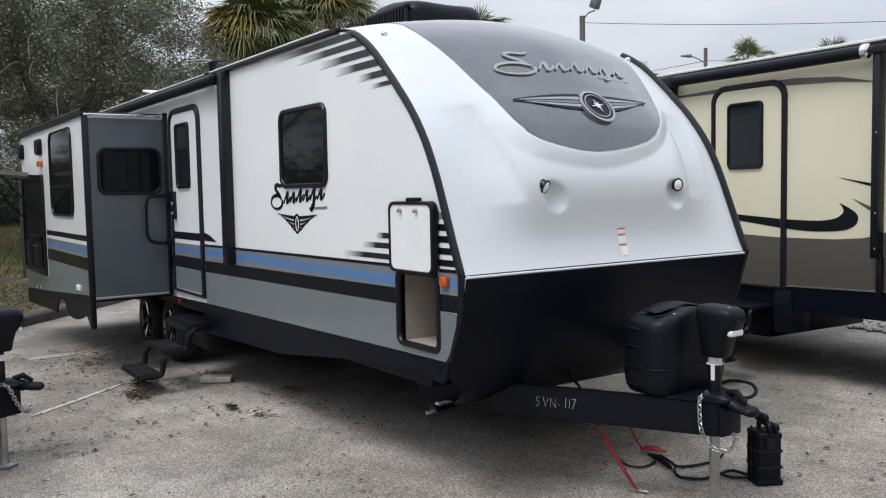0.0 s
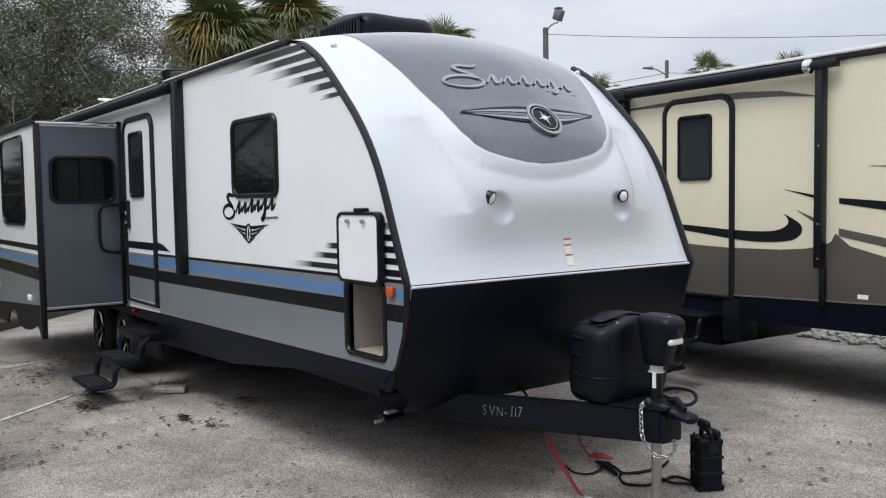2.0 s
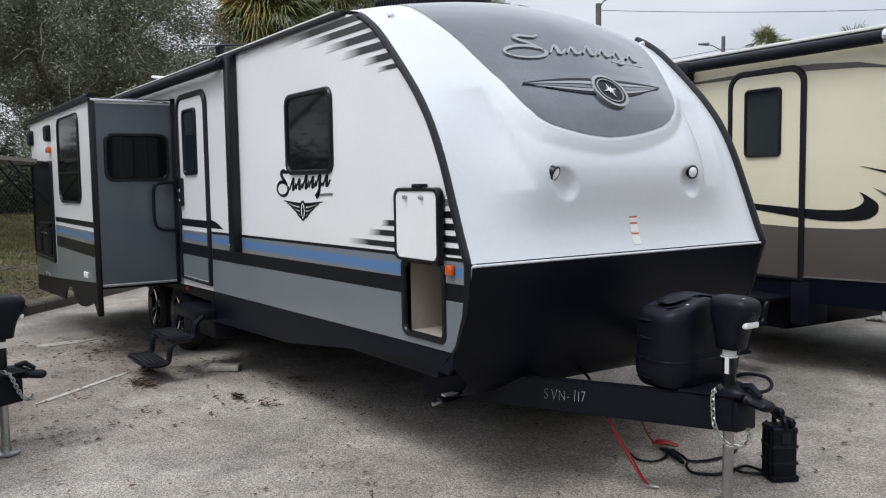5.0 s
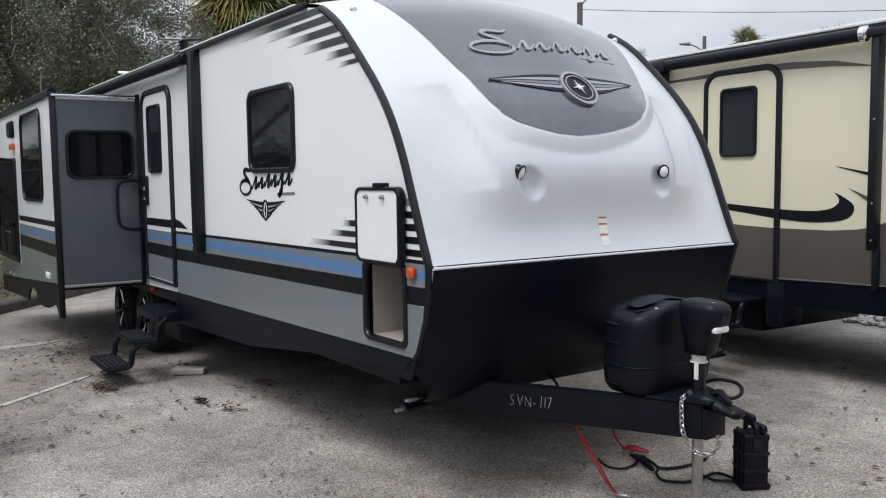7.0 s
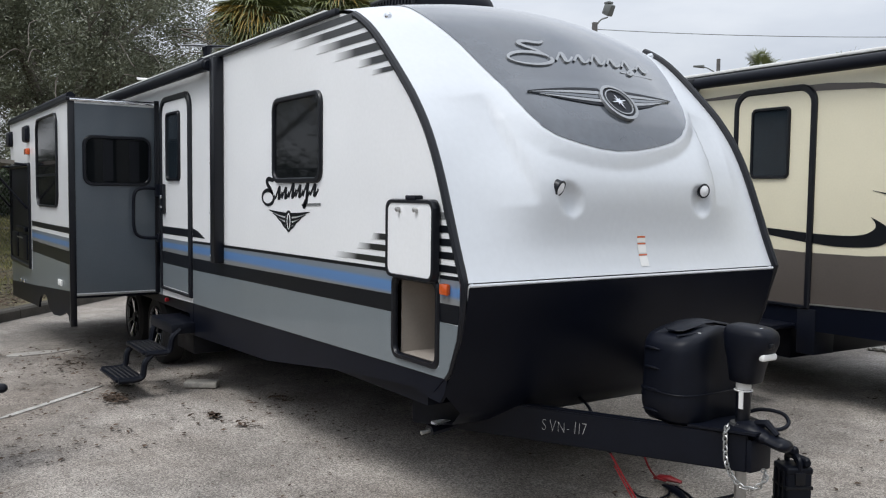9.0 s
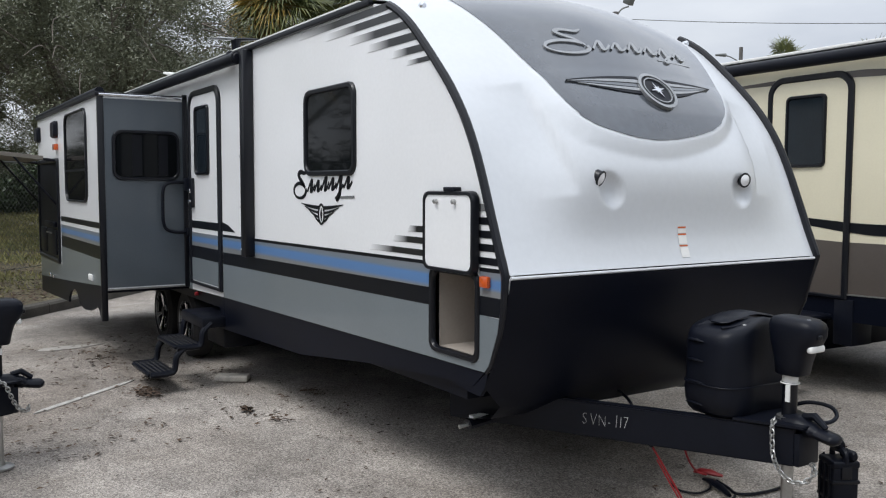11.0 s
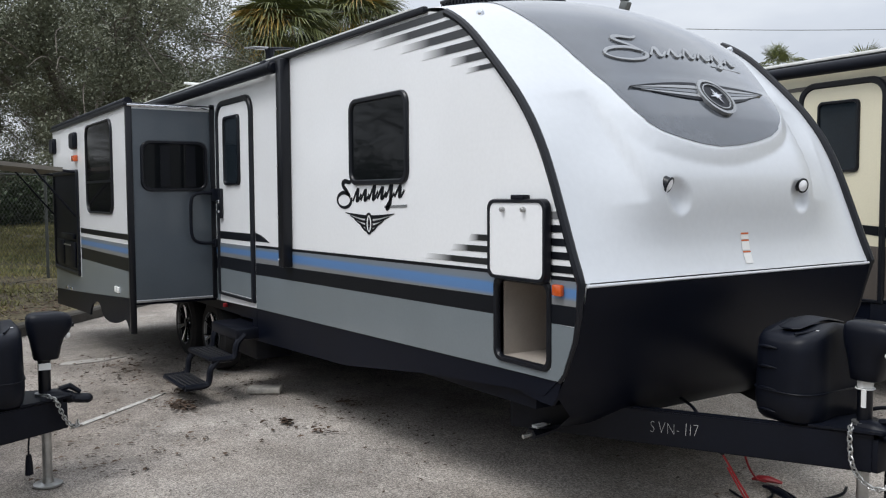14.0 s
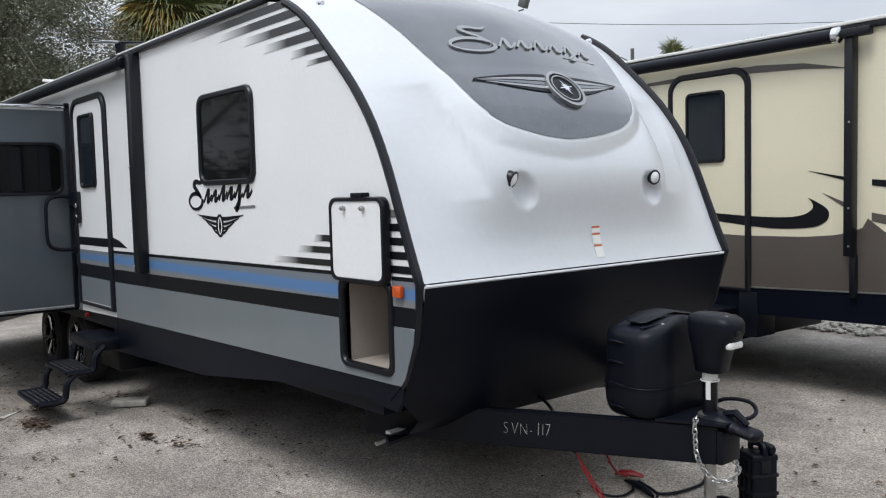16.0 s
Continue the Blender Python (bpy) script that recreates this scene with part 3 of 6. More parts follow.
def front_cap():
    bm = bmesh.new()
    ns, ny = 170, 130
    smax = ARC[-1]
    rows = [[bm.verts.new(cap(smax * i / ns, WIDTH * j / ny)) for j in range(ny + 1)] for i in range(ns + 1)]
    for a, b in zip(rows, rows[1:]):
        for j in range(ny):
            bm.faces.new((a[j], a[j + 1], b[j + 1], b[j]))
    # dimple under each docking light, and the creases at the far shoulder
    for cy, cz in ((0.70, 1.755), (1.735, 1.75)):
        for v in bm.verts:
            a, b = v.co.y - cy, v.co.z - cz
            d = math.hypot((a * 0.8 + b * 0.6) / 0.078, (b * 0.8 - a * 0.6) / 0.10)
            if d < 1 and v.co.x > -0.5:
                v.co.x -= 0.046 * (1 - d * d) ** 0.8
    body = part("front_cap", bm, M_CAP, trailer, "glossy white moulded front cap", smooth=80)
    # grey windscreen-shaped decal
    half = SCREEN
    bm = bmesh.new()
    rows = []
    for i in range(64):
        s = 0.666 + (2.15 - 0.666) * (i / 63) ** 1.6
        h = max(0.01, smooth_table(half, s) if s > 0.8 else lerp_table(half, s))
        rows.append([bm.verts.new(cap(s, lerp_table(SCREEN_MID, s) + h * (2 * j / 40 - 1), 0.004)) for j in range(41)])
    for a, b in zip(rows, rows[1:]):
        for j in range(40):
            bm.faces.new((a[j], a[j + 1], b[j + 1], b[j]))
    part("windscreen_decal", bm, M_WIND, body, "dark grey metallic windscreen-shaped panel", smooth=80)
    # script lettering stand-in: slanted silver strokes
    def stroke(pts, width, lift, mat, name, label=""):
        b2 = bmesh.new()
        left, right = [], []
        for k, (yy, ss) in enumerate(pts):
            a, c = pts[max(0, k - 1)], pts[min(len(pts) - 1, k + 1)]
            dy, ds = c[0] - a[0], c[1] - a[1]
            q = math.hypot(dy, ds) or 1
            wd = width[k] if isinstance(width, list) else width
            left.append((yy - ds / q * wd / 2, ss + dy / q * wd / 2))
            right.append((yy + ds / q * wd / 2, ss - dy / q * wd / 2))
        v = [[b2.verts.new(cap(ss, yy, h)) for yy, ss in line] for line, h in ((left, 0.005), (left, lift), (right, lift), (right, 0.005))]
        for p, q in zip(v, v[1:]):
            for k in range(len(pts) - 1):
                b2.faces.new((p[k], p[k + 1], q[k + 1], q[k]))
        return part(name, b2, mat, body, label, smooth=0)

    loop = [(0.815 + 0.155 * math.cos(radians(a)), 1.315 + 0.056 * math.sin(radians(a))) for a in range(40, 386, 12)]
    stroke(loop, [0.012 + 0.014 * abs(math.cos(radians(a * 6))) for a in range(len(loop))], 0.014, M_DECAL, "logo_stroke", "silver swirl of the brand script")
    flag = [(p.x, p.y) for p in curve_pts([(0.955, 1.335, 0), (0.90, 1.385, 0), (0.83, 1.425, 0), (0.80, 1.455, 0), (0.85, 1.475, 0), (0.95, 1.465, 0), (1.0, 1.485, 0)], 5)]
    stroke(flag, [0.016 + 0.012 * math.sin(math.pi * k / (len(flag) - 1)) for k in range(len(flag))], 0.014, M_DECAL, "logo_stroke")
    for line, wide in script_waves(0.995, 1.305, 0.86, 0.082, 0.06):
        stroke(line, wide, 0.014, M_DECAL, "logo_stroke")
    stroke([(1.52, 1.285), (1.84, 1.305)], 0.010, 0.008, M_DECAL, "logo_bar", "thin silver bar of small print")
    # winged badge
    BY, BS = 1.265, 0.982
    for sgn, tip in ((-1, 0.64), (1, 0.53)):
        for k, (s0, wd, reach) in enumerate(((1.068, 0.016, 1.0), (1.045, 0.024, 0.99), (1.013, 0.022, 0.95), (0.986, 0.02, 0.86), (0.962, 0.018, 0.72))):
            n = 14
            end = 0.1 + (tip - 0.1) * reach
            line = [(BY + sgn * (0.1 + (end - 0.1) * i / n), s0 + (1.045 + 0.018 * sgn - 0.02 * (1 - reach) * 5 - s0) * (i / n) ** 1.7) for i in range(n + 1)]
            stroke(line, [wd * (1 - (i / n) ** 1.6) + 0.003 for i in range(n + 1)], 0.018 - 0.002 * k, (M_BLACK, M_DECAL, M_WIND, M_DECAL, M_BLACK)[k], "badge_wing", "layered silver wing of the badge")
    ring = [(BY + 0.122 * math.cos(radians(a)), BS + 0.115 * math.sin(radians(a))) for a in range(0, 361, 12)]
    b3 = bmesh.new()
    c0 = b3.verts.new(cap(BS, BY, 0.02))
    rim = [b3.verts.new(cap(ss, yy, 0.018)) for yy, ss in ring[:-1]]
    for k in range(len(rim)):
        b3.faces.new((c0, rim[k], rim[(k + 1) % len(rim)]))
    part("badge_disc", b3, M_BLACK, body, "round black badge disc")
    stroke(ring, 0.018, 0.026, M_DECAL, "badge_ring", "silver badge ring")
    stroke([(BY + 0.094 * math.cos(radians(a)), BS + 0.088 * math.sin(radians(a))) for a in range(0, 361, 15)], 0.007, 0.026, M_DECAL, "badge_ring")
    for k in range(8):
        a = math.tau * k / 8 + 0.2
        r = 0.06 if k % 2 == 0 else 0.036
        stroke([(BY, BS), (BY + r * math.cos(a), BS + r * 0.9 * math.sin(a))], [0.016, 0.002], 0.027, M_CHROME, "badge_star")
    # warning label on the lower front
    for k, (s0, s1, mat) in enumerate(((0.055, 0.115, M_LABEL), (0.118, 0.126, M_ORANGE), (0.13, 0.178, M_LABEL), (0.181, 0.189, M_ORANGE), (0.192, 0.215, M_LABEL), (0.217, 0.226, M_ORANGE))):
        b4 = bmesh.new()
        v = [b4.verts.new(cap(s, y, 0.003)) for s, y in ((s0, 1.20), (s0, 1.265), (s1, 1.265), (s1, 1.20))]
        b4.faces.new(v)
        part("warning_label" if mat is M_LABEL else "label_stripe", b4, mat, body, "small white warning label" if mat is M_LABEL else "orange warning stripe")
    # docking lights
    for cy, turn, tilt in ((0.62, 18, 24), (1.755, -20, 8)):
        p = cap(0.465, cy, 0.004)
        rot = Matrix.Translation(p) @ Matrix.Rotation(radians(turn), 4, "Z") @ Matrix.Rotation(radians(tilt), 4, "Y") @ Matrix.Diagonal((1, 0.85, 1.0, 1))
        lamp = bmesh.new()
        tube(lamp, [(0.0, 0.038 * math.cos(math.tau * i / 24), 0.038 * math.sin(math.tau * i / 24)) for i in range(24)], 0.0065, 8, closed=True)
        lathe(lamp, [(0.03, -0.04), (0.038, -0.04), (0.038, 0.0), (0.034, 0.0)], (0, 0, 0), "x", 24)
        bmesh.ops.transform(lamp, matrix=rot, verts=lamp.verts)
        d = part("docking_light", lamp, M_TRIM, body, "oval black-rimmed docking light")
        ln = bmesh.new()
        lathe(ln, [(0.002, 0.016), (0.018, 0.013), (0.034, 0.004)], (0, 0, 0), "x", 20)
        bmesh.ops.transform(ln, matrix=rot, verts=ln.verts)
        part("lens", ln, M_LENS, d, "bright clear lens")
    # clearance lamp at the top shoulder
    for cy in (0.13, 2.31):
        p = cap(1.80, cy, 0.0)
        bm2 = bmesh.new()
        lathe(bm2, [(0.022, -0.01), (0.024, 0.012), (0.012, 0.022)], p, "x", 14)
        part("clearance_light", bm2, M_CHROME, body, "small clear clearance lamp")
    return body


front_cap()


def lower_front():
    prof = [(0.0, 1.325), (-0.012, 1.26), (-0.034, 1.186), (-0.069, 1.059), (-0.139, 0.893), (-0.205, 0.77), (-0.30, 0.63), (-0.48, 0.515), (-0.75, 0.455)]
    bm = bmesh.new()
    ny = 24
    rows = []
    for x, z in prof:
        row = []
        for j in range(ny + 1):
            inset = 0.24 * min(1.0, max(0.0, (0.77 - z) / 0.2))
            y = inset + (WIDTH - 2 * inset) * j / ny
            k = 1 - abs(2 * j / ny - 1) ** 6
            row.append(bm.verts.new((x + 0.014 * k + 0.006, y, z)))
        rows.append(row)
    for a, b in zip(rows, rows[1:]):
        for j in range(ny):
            bm.faces.new((a[j], b[j], b[j + 1], a[j + 1]))
    part("lower_front", bm, M_SKIRT, trailer, "black lower front panel", smooth=60)
    for w0 in (-0.03, -WIDTH + 0.005):
        bm = bmesh.new()
        prism(bm, [(-0.18, 0.85), (-0.205, 0.77), (-0.25, 0.715), (-0.34, 0.72), (-0.5, 0.745), (-0.5, 0.84)], w0, w0 + 0.022, side)
        part("front_corner_plate", bm, M_SKIRT, trailer)
    # silver moulding between white and black
    bm = bmesh.new()
    tube(bm, [(0.008, y, 1.334) for y in (0.0, 0.6, 1.2, 1.8, WIDTH - 0.025)], 0.008, 8)
    part("moulding", bm, M_CAP, trailer)
    # black corner trim up each gable edge
    for y, o in ((-0.004, -1), (WIDTH + 0.004, 1)):
        bm = bmesh.new()
        pts = [(-0.178, y, 0.849), (-0.139, y, 0.893), (-0.069, y, 1.059), (-0.04, y, 1.186)]
        for i in range(31):
            t = ARC[-3] * i / 30
            dx, dz = smooth_table(PX, t + 0.04) - smooth_table(PX, t - 0.04), smooth_table(PZ, t + 0.04) - smooth_table(PZ, t - 0.04)
            k = (0.019 if o < 0 else -0.014) / math.hypot(dx, dz)
            pts.append((smooth_table(PX, t) - dz * k, y, smooth_table(PZ, t) + dx * k))
        tube(bm, pts, [0.010, 0.011, 0.013, 0.017] + [0.024] * 31, 8)
        part("corner_trim", bm, M_TRIM, trailer, "black gable edge trim")
    # painted skirt below the grey panel
    bm = bmesh.new()
    top = [(-0.2, 0.85), (-1.48, 0.838), (-3.1, 0.814), (-4.15, 0.79)]
    low = [(-4.15, 0.50), (-2.485, 0.555), (-1.446, 0.677), (-0.52, 0.75), (-0.3, 0.76)]
    prism(bm, top + low, -0.03, -0.004, side)
    part("skirt", bm, M_SKIRT, trailer, "black sheet metal skirt")
    part("skirt", block(REAR, -4.15, 0.03, 0.05, 0.72, 0.79), M_SKIRT, trailer)
    # unseen far-side skirt, hung extra low to block light under the trailer
    part("skirt", block(REAR, -0.5, WIDTH - 0.03, WIDTH - 0.005, 0.36, 0.86), M_SKIRT, trailer, "black sheet metal skirt")
    part("skirt", block(REAR, REAR + 0.03, 0.05, WIDTH - 0.05, 0.42, 0.62), M_SKIRT, trailer)
    part("skirt", block(-4.25, -4.15, 0.002, 0.03, 0.5, 0.79), M_SKIRT, trailer)


lower_front()


def gable_x(z):
    """Front limit of the side wall at a height."""
    return lerp_table([(0.849, -0.178), (0.893, -0.139), (1.059, -0.069), (1.186, -0.034), *[(p[1], p[0]) for p in PROFILE]], z) - 0.015


def rise(z, x):
    """The belt lines climb a little towards the front, the lower ones more."""
    return z + (x + 0.5) * (0.007 + 0.025 * (1.367 - z))


def side_graphics():
    zt = 1.367
    for a, b in ((-5.16, -5.07), (-4.14, -0.70), (-0.245, None)):
        for z0, z1, mat, lab in ((zt - 0.02, zt, M_BAND, "thin black pinstripe"), (zt - 0.142, zt - 0.02, M_BLUE, "blue-grey belt stripe"), (zt - 0.238, zt - 0.142, M_BAND, "black belt stripe")):
            bm = bmesh.new()
            e0, e1 = (gable_x(z0), gable_x(z1)) if b is None else (b, b)
            prism(bm, [(a, rise(z0, a)), (e0, rise(z0, e0)), (e1, rise(z1, e1)), (a, rise(z1, a))], -0.002, 0.003, side)
            part("belt_stripe", bm, mat, trailer, lab)
        bm = bmesh.new()
        z1 = zt - 0.238
        if b is None:
            pts = [(a, wall_bottom(a)), (-0.185, 0.851), (-0.15, 0.893), (-0.08, 1.059), (gable_x(z1), z1), (a, rise(z1, a))]
        else:
            pts = [(a, wall_bottom(a)), (b, wall_bottom(b)), (b, rise(z1, b)), (a, rise(z1, a))]
        prism(bm, pts, -0.002, 0.003, side)
        part("grey_panel", bm, M_GREY, trailer, "grey lower side panel")
    # grey under and around the open hatch
    bm = bmesh.new()
    prism(bm, [(-0.70, wall_bottom(-0.7)), (-0.245, wall_bottom(-0.245)), (-0.245, 0.9), (-0.70, 0.9)], -0.002, 0.003, side)
    part("grey_panel", bm, M_GREY, trailer)
    # fading stripes under the roof
    for z, x0, h in ((2.80, -2.45, 0.042), (2.735, -2.0, 0.044), (2.662, -1.66, 0.045), (2.588, -1.42, 0.045), (2.515, -1.12, 0.04), (2.45, -0.96, 0.026)):
        bm = bmesh.new()
        prism(bm, [(x0, z - h / 2), (gable_x(z - h / 2), z - h / 2), (gable_x(z + h / 2), z + h / 2), (x0 + 0.02, z + h / 2)], -0.002, 0.003, side)
        part("fading_stripe", bm, M_FADE, trailer, "black stripe fading to white")
    for z, x0 in ((1.404, -1.40), (1.471, -1.12), (1.533, -0.95)):
        bm = bmesh.new()
        prism(bm, [(x0, z - 0.017), (-0.705, z - 0.017), (-0.705, z + 0.017), (x0 + 0.03, z + 0.017)], -0.002, 0.003, side)
        part("fading_stripe", bm, M_FADE, trailer)
    for k in range(5):
        z = 1.4025 + k * 0.0655
        bm = bmesh.new()
        prism(bm, [(-0.262, z - 0.018), (gable_x(z - 0.018), z - 0.018), (gable_x(z + 0.018), z + 0.018), (-0.262, z + 0.018)], -0.002, 0.003, side)
        part("stripe", bm, M_BAND if k < 4 else M_DECAL, trailer, "short black stripe")
    # brand mark below the window, as plain strokes
    def ribbon(pts, w, name, mat, label=""):
        b2 = bmesh.new()
        lft, rgt = [], []
        for k, (u, v) in enumerate(pts):
            a, c = pts[max(0, k - 1)], pts[min(len(pts) - 1, k + 1)]
            du, dv = c[0] - a[0], c[1] - a[1]
            q = math.hypot(du, dv) or 1
            ww = w[k] if isinstance(w, list) else w
            lft.append((u - dv / q * ww / 2, v + du / q * ww / 2))
            rgt.append((u + dv / q * ww / 2, v - du / q * ww / 2))
        va = [[b2.verts.new(side(u, v, h)) for u, v in line] for line, h in ((lft, 0.0), (lft, 0.004), (rgt, 0.004), (rgt, 0.0))]
        for p, q in zip(va, va[1:]):
            for k in range(len(pts) - 1):
                b2.faces.new((p[k], p[k + 1], q[k + 1], q[k]))
        part(name, b2, mat, trailer, label, smooth=0)

    loop = [(-2.45 + 0.105 * math.cos(radians(a)), 1.735 + 0.052 * math.sin(radians(a))) for a in range(40, 386, 12)]
    ribbon(loop, [0.014 + 0.014 * abs(math.cos(radians(a * 6))) for a in range(len(loop))], "logo_stroke", M_BAND, "black swirl of the brand script")
    flag = [(p.x, p.y) for p in curve_pts([(-2.36, 1.753, 0), (-2.40, 1.79, 0), (-2.45, 1.822, 0), (-2.47, 1.85, 0), (-2.43, 1.866, 0), (-2.37, 1.858, 0), (-2.33, 1.87, 0)], 5)]
    ribbon(flag, [0.018 + 0.016 * math.sin(math.pi * k / (len(flag) - 1)) for k in range(len(flag))], "logo_stroke", M_BAND)
    for line, wide in script_waves(-2.32, 1.728, 0.68, 0.088, 0.05):
        ribbon(line, wide, "logo_stroke", M_BAND)
    ribbon([(-1.88, 1.692), (-1.60, 1.70)], 0.016, "logo_bar", M_DECAL, "thin grey bar of small print")
    for sgn in (-1, 1):
        for k, (z0, z1, reach, wd) in enumerate(((1.622, 1.648, 0.335, 0.022), (1.588, 1.628, 0.27, 0.014), (1.558, 1.605, 0.205, 0.014), (1.53, 1.575, 0.125, 0.012))):
            n = 10
            ln = [(-2.095 + sgn * (0.035 + (reach - 0.035) * i / n), z0 + (z1 - z0) * (i / n) ** 1.6) for i in range(n + 1)]
            ribbon(ln, [wd * (1 - (i / n) ** 2) + 0.003 for i in range(n + 1)], "badge_wing", M_BAND, "black wing of the badge")
    ribbon([(-2.095 + 0.044 * math.cos(radians(a)), 1.578 + 0.066 * math.sin(radians(a))) for a in range(0, 361, 20)], 0.016, "badge_ring", M_BAND)
    ribbon([(-2.095, 1.53), (-2.095, 1.578), (-2.095, 1.62)], [0.004, 0.03, 0.004], "badge_star", M_BAND)


side_graphics()


def window(root, f, u0, u1, v0, v1, r=0.07, rim=0.035, name="window", glass=None, sash=0, label="black-framed tinted window"):
    bm = bmesh.new()
    hoop(bm, rrect(u0, u1, v0, v1, r), rrect(u0 + rim, u1 - rim, v0 + rim, v1 - rim, max(0.01, r - rim * 0.6)), -0.002, 0.022, f)
    w = part(name, bm, M_TRIM, root, label)
    bm = bmesh.new()
    prism(bm, rrect(u0 + rim * 0.7, u1 - rim * 0.7, v0 + rim * 0.7, v1 - rim * 0.7, max(0.01, r - rim * 0.5)), 0.001, 0.008, f)
    part("pane", bm, glass or M_GLASS, w, "dark tinted glass pane")
    if sash == 1:
        um = (u0 + u1) / 2
        bm = bmesh.new()
        prism(bm, [(um - 0.012, v0 + rim), (um + 0.012, v0 + rim), (um + 0.012, v1 - rim), (um - 0.012, v1 - rim)], 0.004, 0.016, f)
        part("sash_bar", bm, M_TRIM, w)
    if sash == 2:
        vm = v0 + (v1 - v0) * 0.35
        bm = bmesh.new()
        prism(bm, [(u0 + rim, vm - 0.012), (u1 - rim, vm - 0.012), (u1 - rim, vm + 0.012), (u0 + rim, vm + 0.012)], 0.004, 0.016, f)
        part("sash_bar", bm, M_TRIM, w)
    return w


window(trailer, side, -2.345, -1.575, 1.835, 2.42, 0.085, 0.036)


def arch(u0, u1, v0, v1, r, n=8):
    """Outline with square feet and rounded upper corners."""
    pts = [(u0, v0), (u1, v0)]
    for cu, a0 in ((u1 - r, 0), (u0 + r, 90)):
        pts += [(cu + r * math.cos(radians(a0 + 90 * i / n)), v1 - r + r * math.sin(radians(a0 + 90 * i / n))) for i in range(n + 1)]
    return pts


def entry_door(root, f, u0, u1, v0, v1, mat, wbox, glass, bandz=None):
    bm = bmesh.new()
    hoop(bm, arch(u0, u1, v0, v1, 0.16), arch(u0 + 0.055, u1 - 0.055, v0 + 0.03, v1 - 0.055, 0.12), -0.002, 0.03, f)
    d = part("door", bm, M_TRIM, root, "entry door in a black rounded frame")
    bm = bmesh.new()
    prism(bm, arch(u0 + 0.05, u1 - 0.05, v0 + 0.025, v1 - 0.05, 0.12), 0.0, 0.014, f)
    leaf = part("door_leaf", bm, mat, d)
    window(d, lambda u, v, w: f(u, v, w + 0.014), *wbox, 0.05, 0.028, name="door_window", glass=glass, label="narrow tinted door window")
    return d


DOOR = entry_door(trailer, side, -5.06, -4.15, 0.83, 2.655, M_WHITE, (-4.84, -4.44, 1.865, 2.50), M_GLASSB)


def door_details():
    zt = 1.338
    f = lambda u, v, w: side(u, v, w + 0.0145)
    for z0, z1, mat in ((zt + 0.03, zt + 0.10, M_BAND), (zt - 0.138, zt - 0.012, M_BLUE), (zt - 0.252, zt - 0.138, M_BAND), (0.87, zt - 0.252, M_GREY)):
        bm = bmesh.new()
        prism(bm, [(-5.005, z0), (-4.21, z0), (-4.21, z1), (-5.005, z1)], -0.002, 0.003, f)
        part("belt_stripe", bm, mat, DOOR)
    bm = bmesh.new()
    prism(bm, [(-4.14, zt + 0.035), (-3.82, zt + 0.035), (-4.0, zt + 0.09), (-4.14, zt + 0.11)], -0.002, 0.003, side)
    part("belt_stripe", bm, M_BAND, trailer)
    # latch with chrome levers
    bm = block(-4.99, -4.90, -0.05, -0.012, 1.56, 1.84, 0.012)
    lk = part("door_latch", bm, M_TRIM, DOOR, "black door latch")
    part("lever", block(-4.975, -4.915, -0.062, -0.048, 1.70, 1.735, 0.004), M_CHROME, lk)
    part("lever", block(-4.975, -4.915, -0.062, -0.048, 1.61, 1.635, 0.004), M_CHROME, lk)
    # fold-out grab rail
    bm = bmesh.new()
    xh = -5.10
    tube(bm, curve_pts([(xh, -0.01, 1.79), (xh, -0.12, 1.80), (xh, -0.215, 1.785), (xh, -0.255, 1.73), (xh, -0.262, 1.6), (xh, -0.258, 1.42), (xh, -0.22, 1.345), (xh, -0.12, 1.32), (xh, -0.01, 1.325)], 6), 0.016, 8)
    g = part("grab_rail", bm, M_BLACK, trailer, "black fold-out grab rail")
    part("bracket", block(-5.13, -4.93, -0.06, 0.0, 1.72, 1.84, 0.012), M_BLACK, g)
    part("bracket", block(-5.13, -5.06, -0.05, 0.0, 1.28, 1.36, 0.012), M_BLACK, g)


door_details()


